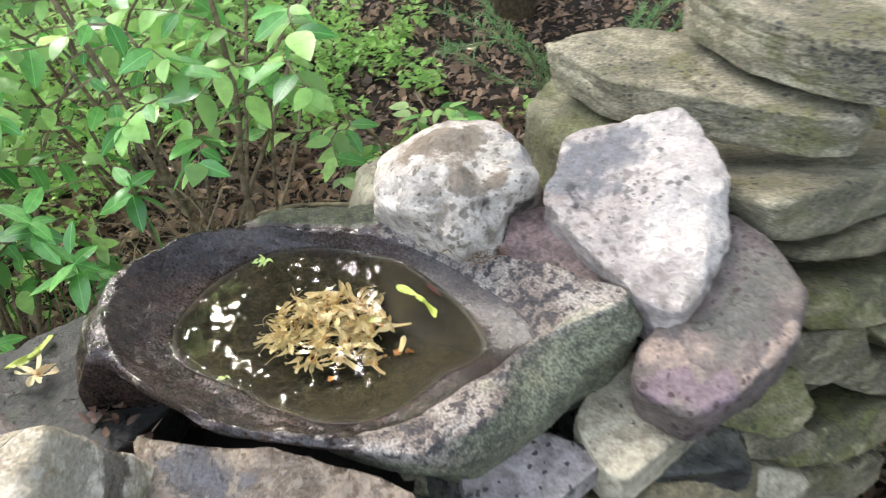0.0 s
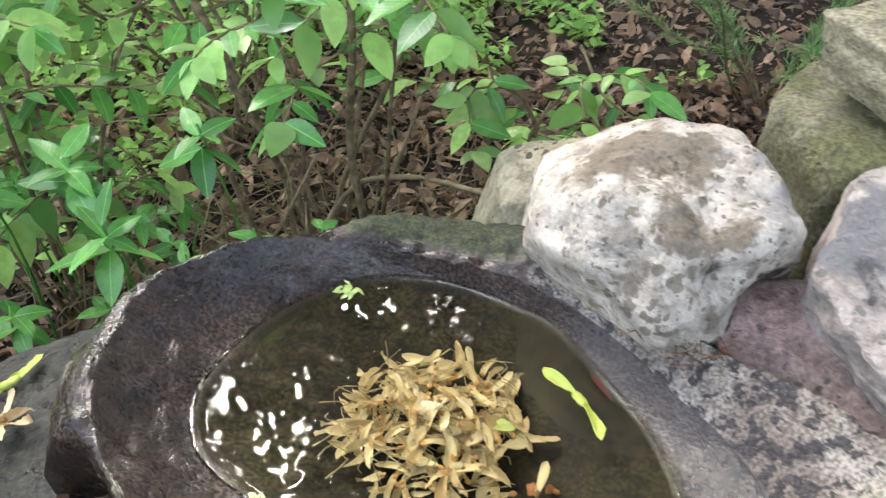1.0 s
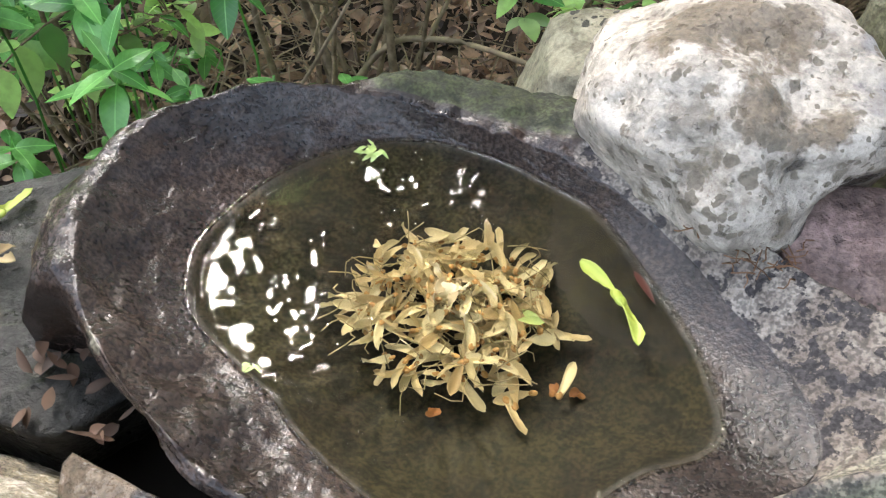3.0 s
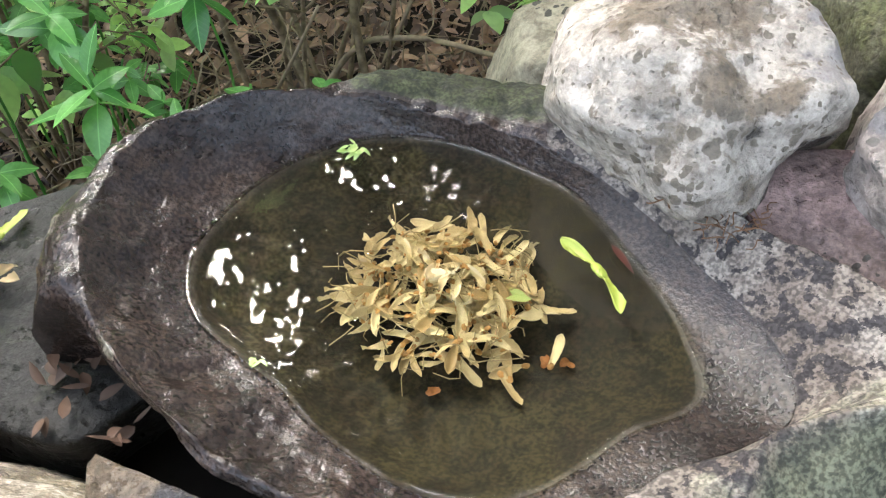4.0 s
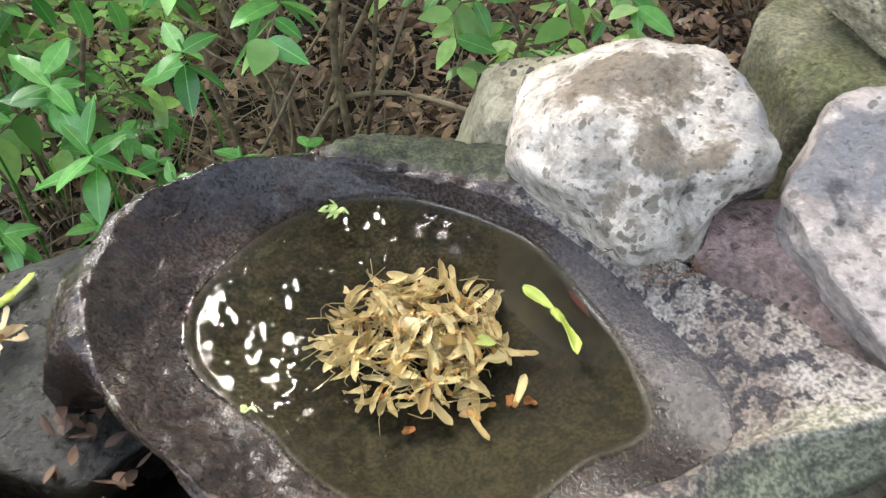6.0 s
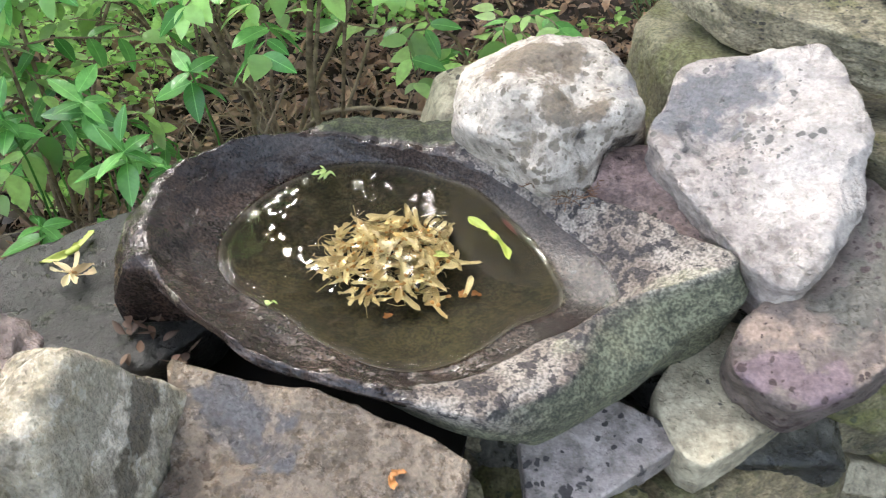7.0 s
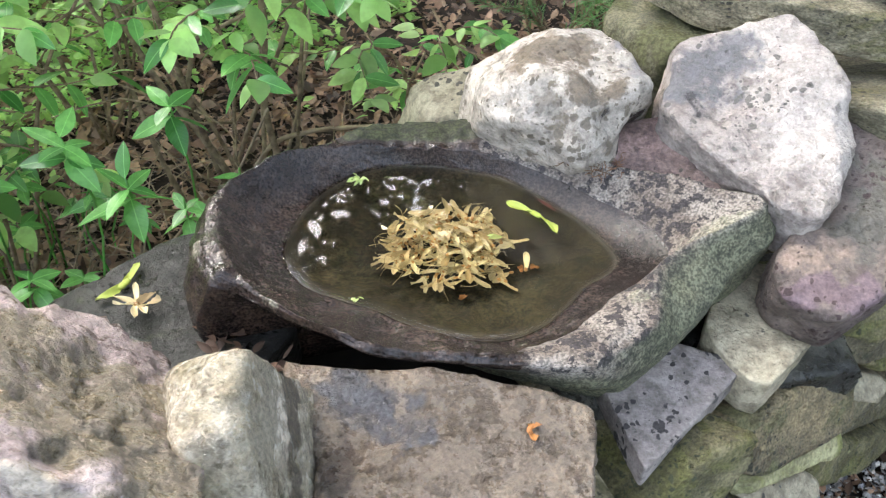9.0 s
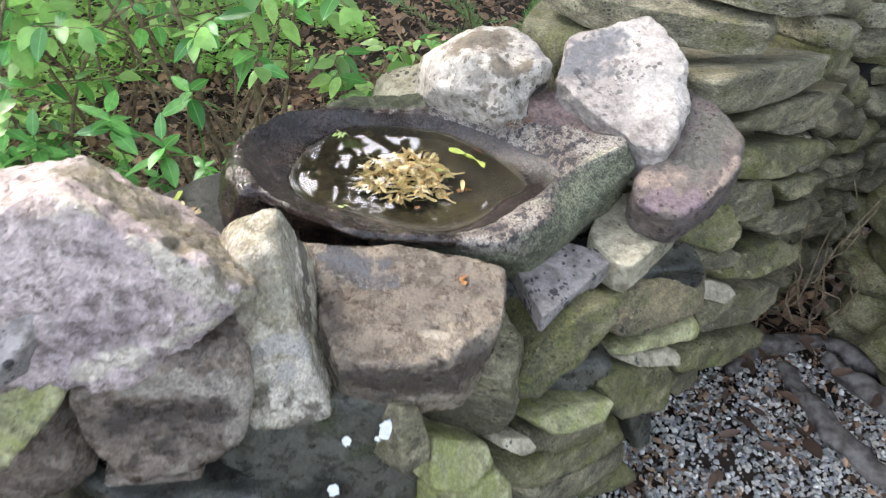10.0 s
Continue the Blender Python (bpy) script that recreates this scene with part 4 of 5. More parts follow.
# capping stones on the higher part of the wall
slab("capping_stone", (0.38, 1.03, 0.178), (0.0, -0.06, 1), [(-.2, .12), (-.09, .17), (.18, .09), (.22, -.05), (.14, -.125), (.04, -.075), (-.115, -.01)], 0.062, M_SLAB, "weathered mossy capping slab on the wall", group="capping slabs on the wall", level=6, seed=31, round_edges=44, rough=0.005, bedding=3.0, cuts=3, flare=-.12)
slab("capping_stone", (0.55, 1.08, 0.268), (0.03, -0.04, 1), [(-.19, .04), (-.13, -.08), (-.05, -.15), (.03, -.18), (.13, -.15), (.2, .02), (.05, .22), (-.13, .2)], 0.075, M_SLAB, "thick weathered grey slab capping the wall", group="capping slabs on the wall", level=6, seed=32, round_edges=44, rough=0.005, bedding=3.0, cuts=3, flare=-.1)
rock("algae_stone", (0.255, 1.115, 0.035), [(-.93, -.36, .1, .088), (1, 0, 0, .1), (-.1, -1, .25, .105), (0, 1, .1, .12), (-.15, 0, 1, .075), (0, 0, -1, .12), (-.9, .45, .1, .10)], M_OLIVE, "yellow-green algae-stained stone standing on edge", level=5, seed=33, rough=0.006, round_edges=26, cuts=3)

# ---- maple seeds ----
def wing_mesh(name, length, width, curve, material):
    """A papery wing with a thick leading vein, broadest towards its rounded tip."""
    verts, faces = [], []
    for i in range(9):
        s = i / 8
        w = width * (0.55 + 0.4 * math.sin(math.pi * 0.66 * s ** 1.1)) * (1 - max(0.0, s - 0.8) ** 2 * 20)
        c = curve * length * s * s
        twist = 0.006 * math.sin(s * 3.4 + curve * 19)
        for k, z in ((-0.45, 0.0004), (-0.38, 0.0010), (-0.25, 0.0002), (0.2, -0.0006), (0.58, 0.0010 + 0.0014 * (i % 2))):
            verts.append((length * (0.1 + 0.9 * s), c + w * k, z + twist * k))
    for i in range(8):
        for k in range(4):
            q = 5 * i + k
            faces.append((q, q + 5, q + 6, q + 1))
    return mesh_from(name, verts, faces, material)


def nut_mesh(name, size, material):
    v, f = ball(2)
    return mesh_from(name, [(q[0] * size * 1.25, q[1] * size, q[2] * size * 0.45) for q in v], f, material)


def maple_seed(material, length, width, curve, pair, label, group, spread=160, wings=None):
    """One winged seed, or a joined pair of them."""
    thing = new("maple_seed")
    tagged(thing, label, "seed", group)
    for k in range(2 if pair else 1):
        w = part("wing", wing_mesh("wing", length, width, curve if k == 0 else -curve, material), material, thing)
        w.matrix_basis = pose(0, 0, 0, 0, 0, k * spread)
        nut = part("nut", nut_mesh("nut", width * (0.46 if material == M_GREENSEED else 0.34), M_NUT if material == M_SEED else material), material, thing)
        nut.matrix_basis = pose(0, 0, 0, 0, 0, k * spread) @ pose(width * 0.3, 0, 0)
    return thing


rng = random.Random(8)
kinds = [maple_seed(M_SEED, *q, "tan soaked maple seed lying in the basin's water", "soaked maple seeds in the basin") for q in
         ((.026, .0070, .22, False), (.023, .0064, -.3, False), (.029, .0074, .14, False), (.023, .0066, .28, True), (.020, .0060, -.45, False), (.025, .0062, .4, False))]
first = list(kinds)
PILE = Vector((-0.105, 0.793, 0))
for i in range(230):
    a, r = rng.uniform(0, 2 * math.pi), 0.066 * rng.random() ** 0.6
    heap = 0.023 * max(0.0, 1 - (r / 0.075) ** 2)
    m = pose(PILE.x + r * 1.05 * math.cos(a), PILE.y + r * 0.92 * math.sin(a), -0.028 + heap * rng.uniform(0.3, 1.25), rng.uniform(-32, 32), rng.uniform(-22, 22), rng.uniform(0, 360))
    if i < len(first):
        first[i].matrix_basis = m
    else:
        copy_thing(first[i % len(first)], m)
for x, y, turn in ((-0.047, 0.728, 100), (-0.036, 0.744, 200), (-0.022, 0.744, 70), (-0.055, 0.735, 300)):
    copy_thing(first[2], pose(x, y, -0.028, rng.uniform(-10, 10), rng.uniform(-10, 10), turn))
pair = maple_seed(M_GREENSEED, .039, .0092, .13, True, "fresh yellow-green pair of maple seeds floating on water", "green maple seeds", 172)
pair.matrix_basis = pose(0.004, 0.822, 0.0015, 0, 0, 133)
pair2 = maple_seed(M_GREENSEED, .036, .011, .13, True, "yellow-green pair of maple seeds on wet slate", "green maple seeds", 165)
pair2.matrix_basis = pose(-0.468, 0.79, -0.04, 4, 0, 66)
for k in range(7):
    s = copy_thing(first[k % 3], pose(-0.447, 0.748, -0.036 + 0.001 * k, rng.uniform(-12, 12), -14, 360 / 7 * k + rng.uniform(-14, 14)))
    tagged(s, "dry tan maple seed fanned out on wet slate", "seed", "dry maple seeds on the slate")
rust = maple_seed(M_RUST, .013, .008, .2, True, "small rust-orange seed husk on the brown block", "rust seed husks", 110)
rust.matrix_basis = pose(-0.065, 0.520, -0.002, 0, 0, -80)
rust2 = maple_seed(M_RUST, .010, .007, .1, False, "small rust-coloured husk on the basin floor", "rust seed husks")
rust2.matrix_basis = pose(-0.005, 0.752, -0.034, 0, 0, 160)

# thin stalks tangled among the seeds
rng = random.Random(31)
many = []
for i in range(90):
    a, r, t = rng.uniform(0, 2 * math.pi), 0.072 * rng.random() ** 0.7, rng.uniform(0, 2 * math.pi)
    p0 = Vector((PILE.x + r * math.cos(a), PILE.y + r * 0.92 * math.sin(a), -0.02 + rng.uniform(0, .013)))
    many.append(tube(bend(p0, p0 + Vector((math.cos(t) * .03, math.sin(t) * .03, rng.uniform(-.004, .006))), rng, .003, 5, .006), (.0006, .0004), 4))
stalks = part("seed_stalks", mesh_from("seed_stalks", *join(many), M_STALK), M_STALK)
tagged(stalks, "thin tan seed stalks tangled in the heap", "stalks", kind="stuff")


# ---- small litter on and round the basin ----
def scatter_leaves(name, at, count, size, spread, material, label, category, group="", seed=1, flat=25):
    """A little tuft or drift of leaves that lie together."""
    rng = random.Random(seed)
    thing = new(name)
    thing.location = at
    tagged(thing, label, category, group)
    for k in range(count):
        lf = part("leaf", mesh_from("leaf", *blade(size * rng.uniform(.7, 1.2), size * .45, rng.uniform(-.3, .4), rng.uniform(.1, .6)), material), material, thing)
        lf.matrix_basis = pose(rng.uniform(-spread, spread), rng.uniform(-spread, spread), rng.uniform(0, .004) + .001, rng.uniform(-flat, flat), rng.uniform(-flat, flat) * .6, rng.uniform(0, 360))
    return thing


M_FLOAT = leafy("pale_green_floating_sprig", (0.50, 0.60, 0.22), (0.30, 0.42, 0.12), 0.4, False, 0.2)
scatter_leaves("floating_sprig", (-0.201, 0.905, 0.001), 22, .009, .006, M_FLOAT, "small pale green sprig floating at the water's edge", "sprig", seed=2)
scatter_leaves("water_weed", (-0.214, 0.694, 0.001), 4, .007, .005, M_FLOAT, "tiny green weed caught at the waterline", "weed", seed=5)
scatter_leaves("dead_leaves", (-0.353, 0.688, -0.040), 12, .019, .018, M_DEADLEAF, "curled brown leaf scraps beside the basin", "dead leaves", "leaf scraps by the basin", 3, 45)
scatter_leaves("dead_leaves", (-0.335, 0.668, -0.040), 6, .018, .022, M_DEADLEAF, "dry brown leaf scraps on wet slate", "dead leaves", "leaf scraps by the basin", 4, 30)
scatter_leaves("dead_leaves", (-0.295, 0.658, -0.040), 6, .018, .014, M_DEADLEAF, "curled brown leaf scraps beside the basin", "dead leaves", "leaf scraps by the basin", 9, 45)
scatter_leaves("green_scrap", (-0.043, 0.79, -0.008), 2, .018, .004, M_FLOAT, "torn green leaf scrap on the seed heap", "leaf", seed=6)


M_RED = leafy("wet_red_brown_leaf", (0.085, 0.026, 0.016), (0.06, 0.02, 0.012), 0.3, False, 0.1)
strip = part("fallen_leaf", mesh_from("fallen_leaf", *blade(.030, .006, .05, .3, rows=8), M_RED), M_RED)
strip.matrix_basis = pose(0.011, 0.847, 0.0035, 0, 0, -53)
tagged(strip, "narrow wet red-brown leaf at the water's edge", "leaf")
for x, y, turn in ((-0.101, 0.711, 20), (-0.026, 0.747, 80)):
    tagged(copy_thing(rust2, pose(x, y, -0.034, 0, 0, turn)), "small rust-coloured husk on the basin floor", "seed", "rust seed husks")
rng = random.Random(17)
many = []
for i in range(34):
    p0, a = Vector((0.075 + rng.gauss(0, .018), 0.846 + rng.gauss(0, .009), 0.047 + rng.uniform(0, .006))), rng.uniform(0, 2 * math.pi)
    many.append(tube(bend(p0, p0 + Vector((math.cos(a), math.sin(a), rng.uniform(-.1, .1))) * rng.uniform(.008, .024), rng, .001, 4, .002), (.0006, .0004), 4))
tagged(part("needle_litter", mesh_from("needle_litter", *join(many), M_NEEDLE), M_NEEDLE), "brown needles and bark crumbs under the white boulder", "litter", kind="stuff")
dry_wing = copy_thing(first[1], pose(-0.258, 0.590, -0.004, 0, 0, -55))
tagged(dry_wing, "dry tan maple seed on the brown block", "seed", "dry maple seeds on the block")


def dropping(at, normal, size, seed, label):
    v, f = ball(3)
    rng = random.Random(seed)
    pts = []
    for q in v:
        k = 1 + 0.45 * noise.noise(Vector((q[0] * 2.2, q[1] * 2.2, seed * 3.1)))
        pts.append((q[0] * size * k, q[1] * size * 1.4 * k, q[2] * 0.0025))
    ob = part("bird_dropping", mesh_from("bird_dropping", pts, f, M_GUANO), M_GUANO)
    ob.matrix_basis = Matrix.Translation(at) @ facing(normal)
    return tagged(ob, label, "dropping", "droppings on the dark stone")


for k, (x, y, z, s) in enumerate(((-0.231, 0.383, -0.147, .006), (-0.178, 0.383, -0.134, .012), (-0.166, 0.384, -0.128, .006), (-0.251, 0.384, -0.249, .008), (-0.19, 0.384, -0.15, .004))):
    dropping((x, y, z), (0, -1, .15), s, k, "dried white bird dropping on dark wet stone")

# weathered roots and leaves at the foot of the wall
def log(points, radii, label):
    pts = [Vector(q) for q in points]
    line = []
    for i in range(len(pts) - 1):
        for k in range(8):
            line.append(pts[i].lerp(pts[i + 1], k / 8))
    v, f = tube(line + [pts[-1]], radii, 18)
    v = [Vector((q.x, q.y, GROUND + 0.012 + (q.z - GROUND - 0.012) * 0.75)) for q in v]
    v = [q + Vector((1, 1, 1)) * 0.011 * noise.fractal(Vector((q.x * 14, q.y * 14, q.z * 60)), .8, 2.1, 4) for q in v]
    ob = part("root_log", mesh_from("root_log", v, f, M_DRIFT), M_DRIFT)
    return tagged(ob, label, "log", "weathered logs on the gravel")


log([(.66, .88, -.645), (.78, .945, -.63), (.92, .94, -.62), (1.05, .80, -.62)], (.014, .024), "weathered grey root curving along the wall's foot")
log([(.80, .89, -.645), (.80, .80, -.645), (.81, .68, -.645), (.86, .54, -.645), (.95, .35, -.645)], (.016, .03), "weathered grey log edging the gravel")
log([(.90, .88, -.63), (.95, .76, -.62), (1.0, .66, -.62), (1.08, .5, -.62)], (.02, .03), "weathered grey log beside the return wall")
for k, (x, y, z, s) in enumerate(((.617, .745, -.645, .075), (.739, .675, -.645, .08), (.76, .66, -.642, .065), (.319, .607, -.645, .04), (.62, .80, -.645, .03), (.72, .90, -.63, .045), (.68, .88, -.63, .04), (.74, .88, -.62, .05), (.86, .80, -.60, .05), (.9, .7, -.60, .045), (.70, .86, -.615, .04), (.82, .9, -.58, .05), (.56, .70, -.648, .04), (.66, .66, -.648, .05), (.69, .74, -.648, .035), (.52, .62, -.648, .04), (.78, .76, -.646, .05), (.86, .93, -.50, .045), (.87, .95, -.42, .04))):
    scatter_leaves("dead_leaf", (x, y, z), 1 + k % 2, s, .006, M_DEADLEAF, "curled brown fallen leaf at the wall's foot", "leaf", "fallen leaves on the gravel", 40 + k, 30)
rng = random.Random(5)
many = []
for i in range(12):
    p0 = Vector((.85 + rng.uniform(-.05, .06), .94 + rng.uniform(-.05, .03), -.6 + rng.uniform(0, .1)))
    many.append(tube(bend(p0, p0 + Vector((rng.uniform(-.06, .1), rng.uniform(-.02, .06), rng.uniform(.1, .42))), rng, .02, 6, .03), (.003, .001), 5))
tagged(part("dead_sticks", mesh_from("dead_sticks", *join(many), M_BARK), M_BARK), "dead sticks fallen into the wall's corner", "sticks", kind="stuff")

# ---- shrubs, saplings and undergrowth ----
LEAVES = [mesh_from("leaf", *blade(*q, rows=10), M_LEAF) for q in ((.070, .034, .2, .16, .62), (.056, .028, .3, .12, .62), (.082, .037, .12, .2, .62))]
NEAR_LEAVES = [0]


def leaf_turn(rng, out, droop):
    """A leaf's pose at its joint: pointing outward along `out`, drooping, rolled a little."""
    yaw = math.degrees(math.atan2(out.y, out.x))
    return pose(0, 0, 0, 0, 0, yaw) @ pose(0, 0, 0, rng.uniform(-35, 35), droop, 0)


def shrub(at, height, spread, stems, seed, label, name="shrub", separate=True, scale=1.0, lean=(0, 0), density=1.0, category="shrub", bare=-9.0):
    """A many-stemmed bush: bare woody stems, forking twigs with pairs of leaves."""
    rng = random.Random(seed)
    thing = new(name)
    thing.location = at
    tagged(thing, label, category)
    wood, many = [], []
    for s in range(stems):
        a = 2 * math.pi * (s + rng.uniform(-.3, .3)) / stems
        out = Vector((math.cos(a) * spread * rng.uniform(.4, 1) + lean[0], math.sin(a) * spread * rng.uniform(.4, 1) + lean[1], height * rng.uniform(.7, 1.05)))
        line = bend((rng.uniform(-.03, .03), rng.uniform(-.03, .03), -0.03), out, rng, sag=height * .1, steps=9, wiggle=.05)
        stem_v = tube(line, (rng.uniform(.0045, .008) * scale ** .5, .0025), 6)
        part("stem", mesh_from("stem", *stem_v, M_BARK), M_BARK, thing)
        for k in range(int(9 * density)):
            i = rng.randint(3, 9)
            start = line[i]
            b = rng.uniform(0, 2 * math.pi)
            tip = start + Vector((math.cos(b), math.sin(b), rng.uniform(-.25, .45))) * rng.uniform(.12, .3) * scale
            twig = bend(start, tip, rng, sag=.02, steps=6, wiggle=.015)
            wood.append(tube(twig, (.0026, .001), 4))
            if start.z + at[2] < bare:
                continue
            for j in range(1, 7):
                q = twig[j]
                d = (twig[j] - twig[j - 1]).normalized()
                side = d.cross(Vector((0, 0, 1))).normalized()
                for sgn in ((1, -1) if j < 6 else (1, -1, 0)):
                    o = (side * sgn + d * (0.7 if sgn else 1.0)).normalized()
                    m = Matrix.Translation(q) @ leaf_turn(rng, o, rng.uniform(-12, 40))
                    size = rng.uniform(.6, 1.1) * scale * (0.75 if j < 3 else 1)
                    pick = rng.randrange(3)
                    m = m @ Matrix.Diagonal((size, size, size, 1))
                    if separate and NEAR_LEAVES[0] < 900 and rng.random() < 0.35:
                        lf = part("leaf", LEAVES[pick], M_LEAF, thing)
                        lf.matrix_basis = m
                        NEAR_LEAVES[0] += 1
                    else:
                        many.append(placed(blade((.062, .048, .072)[pick], (.035, .029, .039)[pick], .2, .16, .6, rows=7), m))
    if wood:
        tagged(part("brushwood", mesh_from("brushwood", *join(wood), M_BARK), M_BARK, thing), kind="stuff")
    fol = part("foliage", mesh_from("foliage", *join(many), M_LEAF_MANY), M_LEAF_MANY, thing)
    tagged(fol, kind="stuff")
    return thing


shrub((-0.40, 1.46, -0.66), 1.15, 0.42, 6, 1, "leafy green honeysuckle bush with thin bare lower stems", lean=(-.12, .05), bare=-0.05)
shrub((-0.92, 1.40, -0.66), 0.95, 0.42, 7, 2, "dense fresh-green bush beside the wall", lean=(-.1, .0), bare=-0.45)
shrub((-0.85, 2.05, -0.68), 1.0, 0.6, 7, 3, "light green leafy bush in the wood", separate=False, bare=-0.4, density=1.1)
shrub((-1.5, 1.8, -0.68), 1.1, 0.7, 8, 4, "light green leafy bush in the wood", separate=False, density=1.1)
shrub((-0.8, 2.95, -0.70), 0.7, 0.45, 6, 5, "light green leafy bush in the wood", separate=False)
shrub((-0.03, 1.60, -0.68), 0.55, 0.13, 4, 6, "small green sapling behind the boulder", name="sapling", density=.6, category="sapling", bare=-0.35)
shrub((-1.3, 3.0, -0.70), 1.3, 0.9, 9, 7, "tall green thicket at the wood's edge", separate=False, scale=1.3)
shrub((0.1, 4.0, -0.70), 1.2, 0.9, 9, 8, "tall green thicket at the wood's edge", separate=False, scale=1.3)


def sprig(top, root, count, size, seed, label):
    """A young upright shoot that ends in a rosette of leaves."""
    rng = random.Random(seed)
    thing = new("sprig")
    thing.location = root
    tagged(thing, label, "plant", "young shoots by the basin")
    line = bend((0, 0, 0), Vector(top) - Vector(root), rng, .02, 7, .02)
    part("stem", mesh_from("stem", *tube(line, (.0028, .0016), 5), M_LEAF), M_LEAF, thing)
    for k in range(count):
        tier = k // 4
        a = k * 1.75 + rng.uniform(-.3, .3)
        lf = part("leaf", LEAVES[k % 3], M_LEAF, thing)
        s = 0.86 * size * (1.0 - .16 * tier) * rng.uniform(.8, 1.1)
        lf.matrix_basis = Matrix.Translation(line[-1] - Vector((0, 0, .018 * (count // 4 - tier)))) @ leaf_turn(rng, Vector((math.cos(a), math.sin(a), 0)), rng.uniform(-8, 28) - 18 * tier) @ Matrix.Scale(s, 4)
    return thing


sprig((-0.500, 1.020, -0.055), (-0.56, 1.12, -0.66), 9, 1.05, 3, "fresh green leafy shoot beside the basin")
sprig((-0.61, 1.15, -0.06), (-0.66, 1.22, -0.66), 9, 1.1, 4, "fresh green leafy shoot beside the basin")
sprig((-0.45, 1.20, -0.30), (-0.45, 1.26, -0.66), 7, 1.0, 5, "fresh green leafy shoot behind the basin")
sprig((-0.69, 1.02, -0.22), (-0.70, 1.08, -0.66), 8, 1.0, 6, "fresh green leafy shoot beside the slate")
sprig((-0.47, 1.22, -0.05), (-0.50, 1.30, -0.66), 8, 1.1, 7, "fresh green leafy shoot behind the basin")
sprig((-0.60, 0.98, -0.30), (-0.62, 1.02, -0.66), 8, .9, 8, "fresh green leafy shoot beside the slate")
sprig((-0.37, 1.09, -0.10), (-0.40, 1.14, -0.66), 8, .8, 10, "fresh green leafy shoot behind the basin")
sprig((-0.45, 1.07, -0.15), (-0.47, 1.11, -0.66), 8, .75, 11, "fresh green leafy shoot beside the basin")
sprig((-0.31, 1.15, -0.15), (-0.33, 1.20, -0.66), 6, .7, 12, "fresh green leafy shoot behind the basin")
sprig((-0.76, 1.15, -0.10), (-0.80, 1.22, -0.66), 9, 1.1, 9, "fresh green leafy shoot beside the basin")

# low leafy seedlings on the ground between the bush and the slate
rng = random.Random(91)
for k in range(26):
    x, y = rng.uniform(-1.05, -0.42), rng.uniform(0.98, 1.55)
    if y < 0.55 - x * 0.8 - 0.35 or (x > -0.6 and y > 1.35):
        continue
    tip = rng.uniform(-.52, -.22)
    sprig((x, y, tip), (x - .03, y + .05, -0.66), 8, rng.uniform(.6, .85), 60 + k, "small dark green seedling on the leaf litter")

# bare branches of the bush that cross behind the basin
def branch(points, radii, label, material=None, name="branch"):
    material = material or M_TWIG
    rng = random.Random(len(label))
    pts = [Vector(q) for q in points]
    line = []
    for i in range(len(pts) - 1):
        p0, p1, p2, p3 = pts[max(i - 1, 0)], pts[i], pts[i + 1], pts[min(i + 2, len(pts) - 1)]
        for k in range(5):
            u = k / 5
            line.append(p1 + 0.5 * u * (p2 - p0 + u * (2 * p0 - 5 * p1 + 4 * p2 - p3 + u * (3 * (p1 - p2) + p3 - p0))))
    ob = part(name, mesh_from(name, *tube(line + [pts[-1]], radii, 7), material), material)
    return tagged(ob, label, "branch", "branches behind the basin")


branch([(-.12, 1.28, -.16), (-.21, 1.40, -.235), (-.284, 1.46, -.28), (-.36, 1.46, -.31), (-.42, 1.44, -.42), (-.44, 1.44, -.62)], (.0035, .006), "pale tan branch arching low behind the basin")
branch([(-.43, 1.46, -.64), (-.41, 1.42, -.45), (-.47, 1.45, -.30), (-.56, 1.5, -.16), (-.62, 1.5, .05)], (.009, .005), "thick brown stem bent outward behind the basin", M_BARK)
branch([(-.36, 1.44, -.64), (-.33, 1.42, -.42), (-.36, 1.46, -.22), (-.34, 1.45, .0), (-.38, 1.5, .3)], (.008, .005), "brown upright stem with a slight bend", M_BARK)
branch([(-.40, 1.40, -.62), (-.36, 1.5, -.45), (-.30, 1.65, -.30), (-.26, 1.85, -.1), (-.2, 2.0, .2)], (.0045, .003), "thin pale stem slanting upward")
branch([(-.52, 1.36, -.60), (-.49, 1.30, -.38), (-.40, 1.24, -.22), (-.33, 1.22, -.08)], (.004, .002), "thin dead stem slanting over the litter")
branch([(-.60, 1.45, -.55), (-.50, 1.38, -.40), (-.36, 1.32, -.30), (-.22, 1.28, -.26)], (.0035, .002), "thin dead twig lying across other stems")

branch([(-0.504, 1.70, -0.68), (-0.444, 1.680, -0.452), (-0.356, 1.680, -0.254), (-0.279, 1.680, -0.070), (-0.247, 1.680, 0.002)], (.006, .004), "straight pale grey stem leaning out of the bush")
branch([(-0.566, 1.68, -0.68), (-0.556, 1.67, -0.4), (-0.506, 1.660, -0.194), (-0.452, 1.660, -0.155), (-0.377, 1.660, -0.122), (-0.291, 1.660, -0.099), (-0.220, 1.660, -0.110)], (.006, .003), "pale branch arching over the leaf litter")


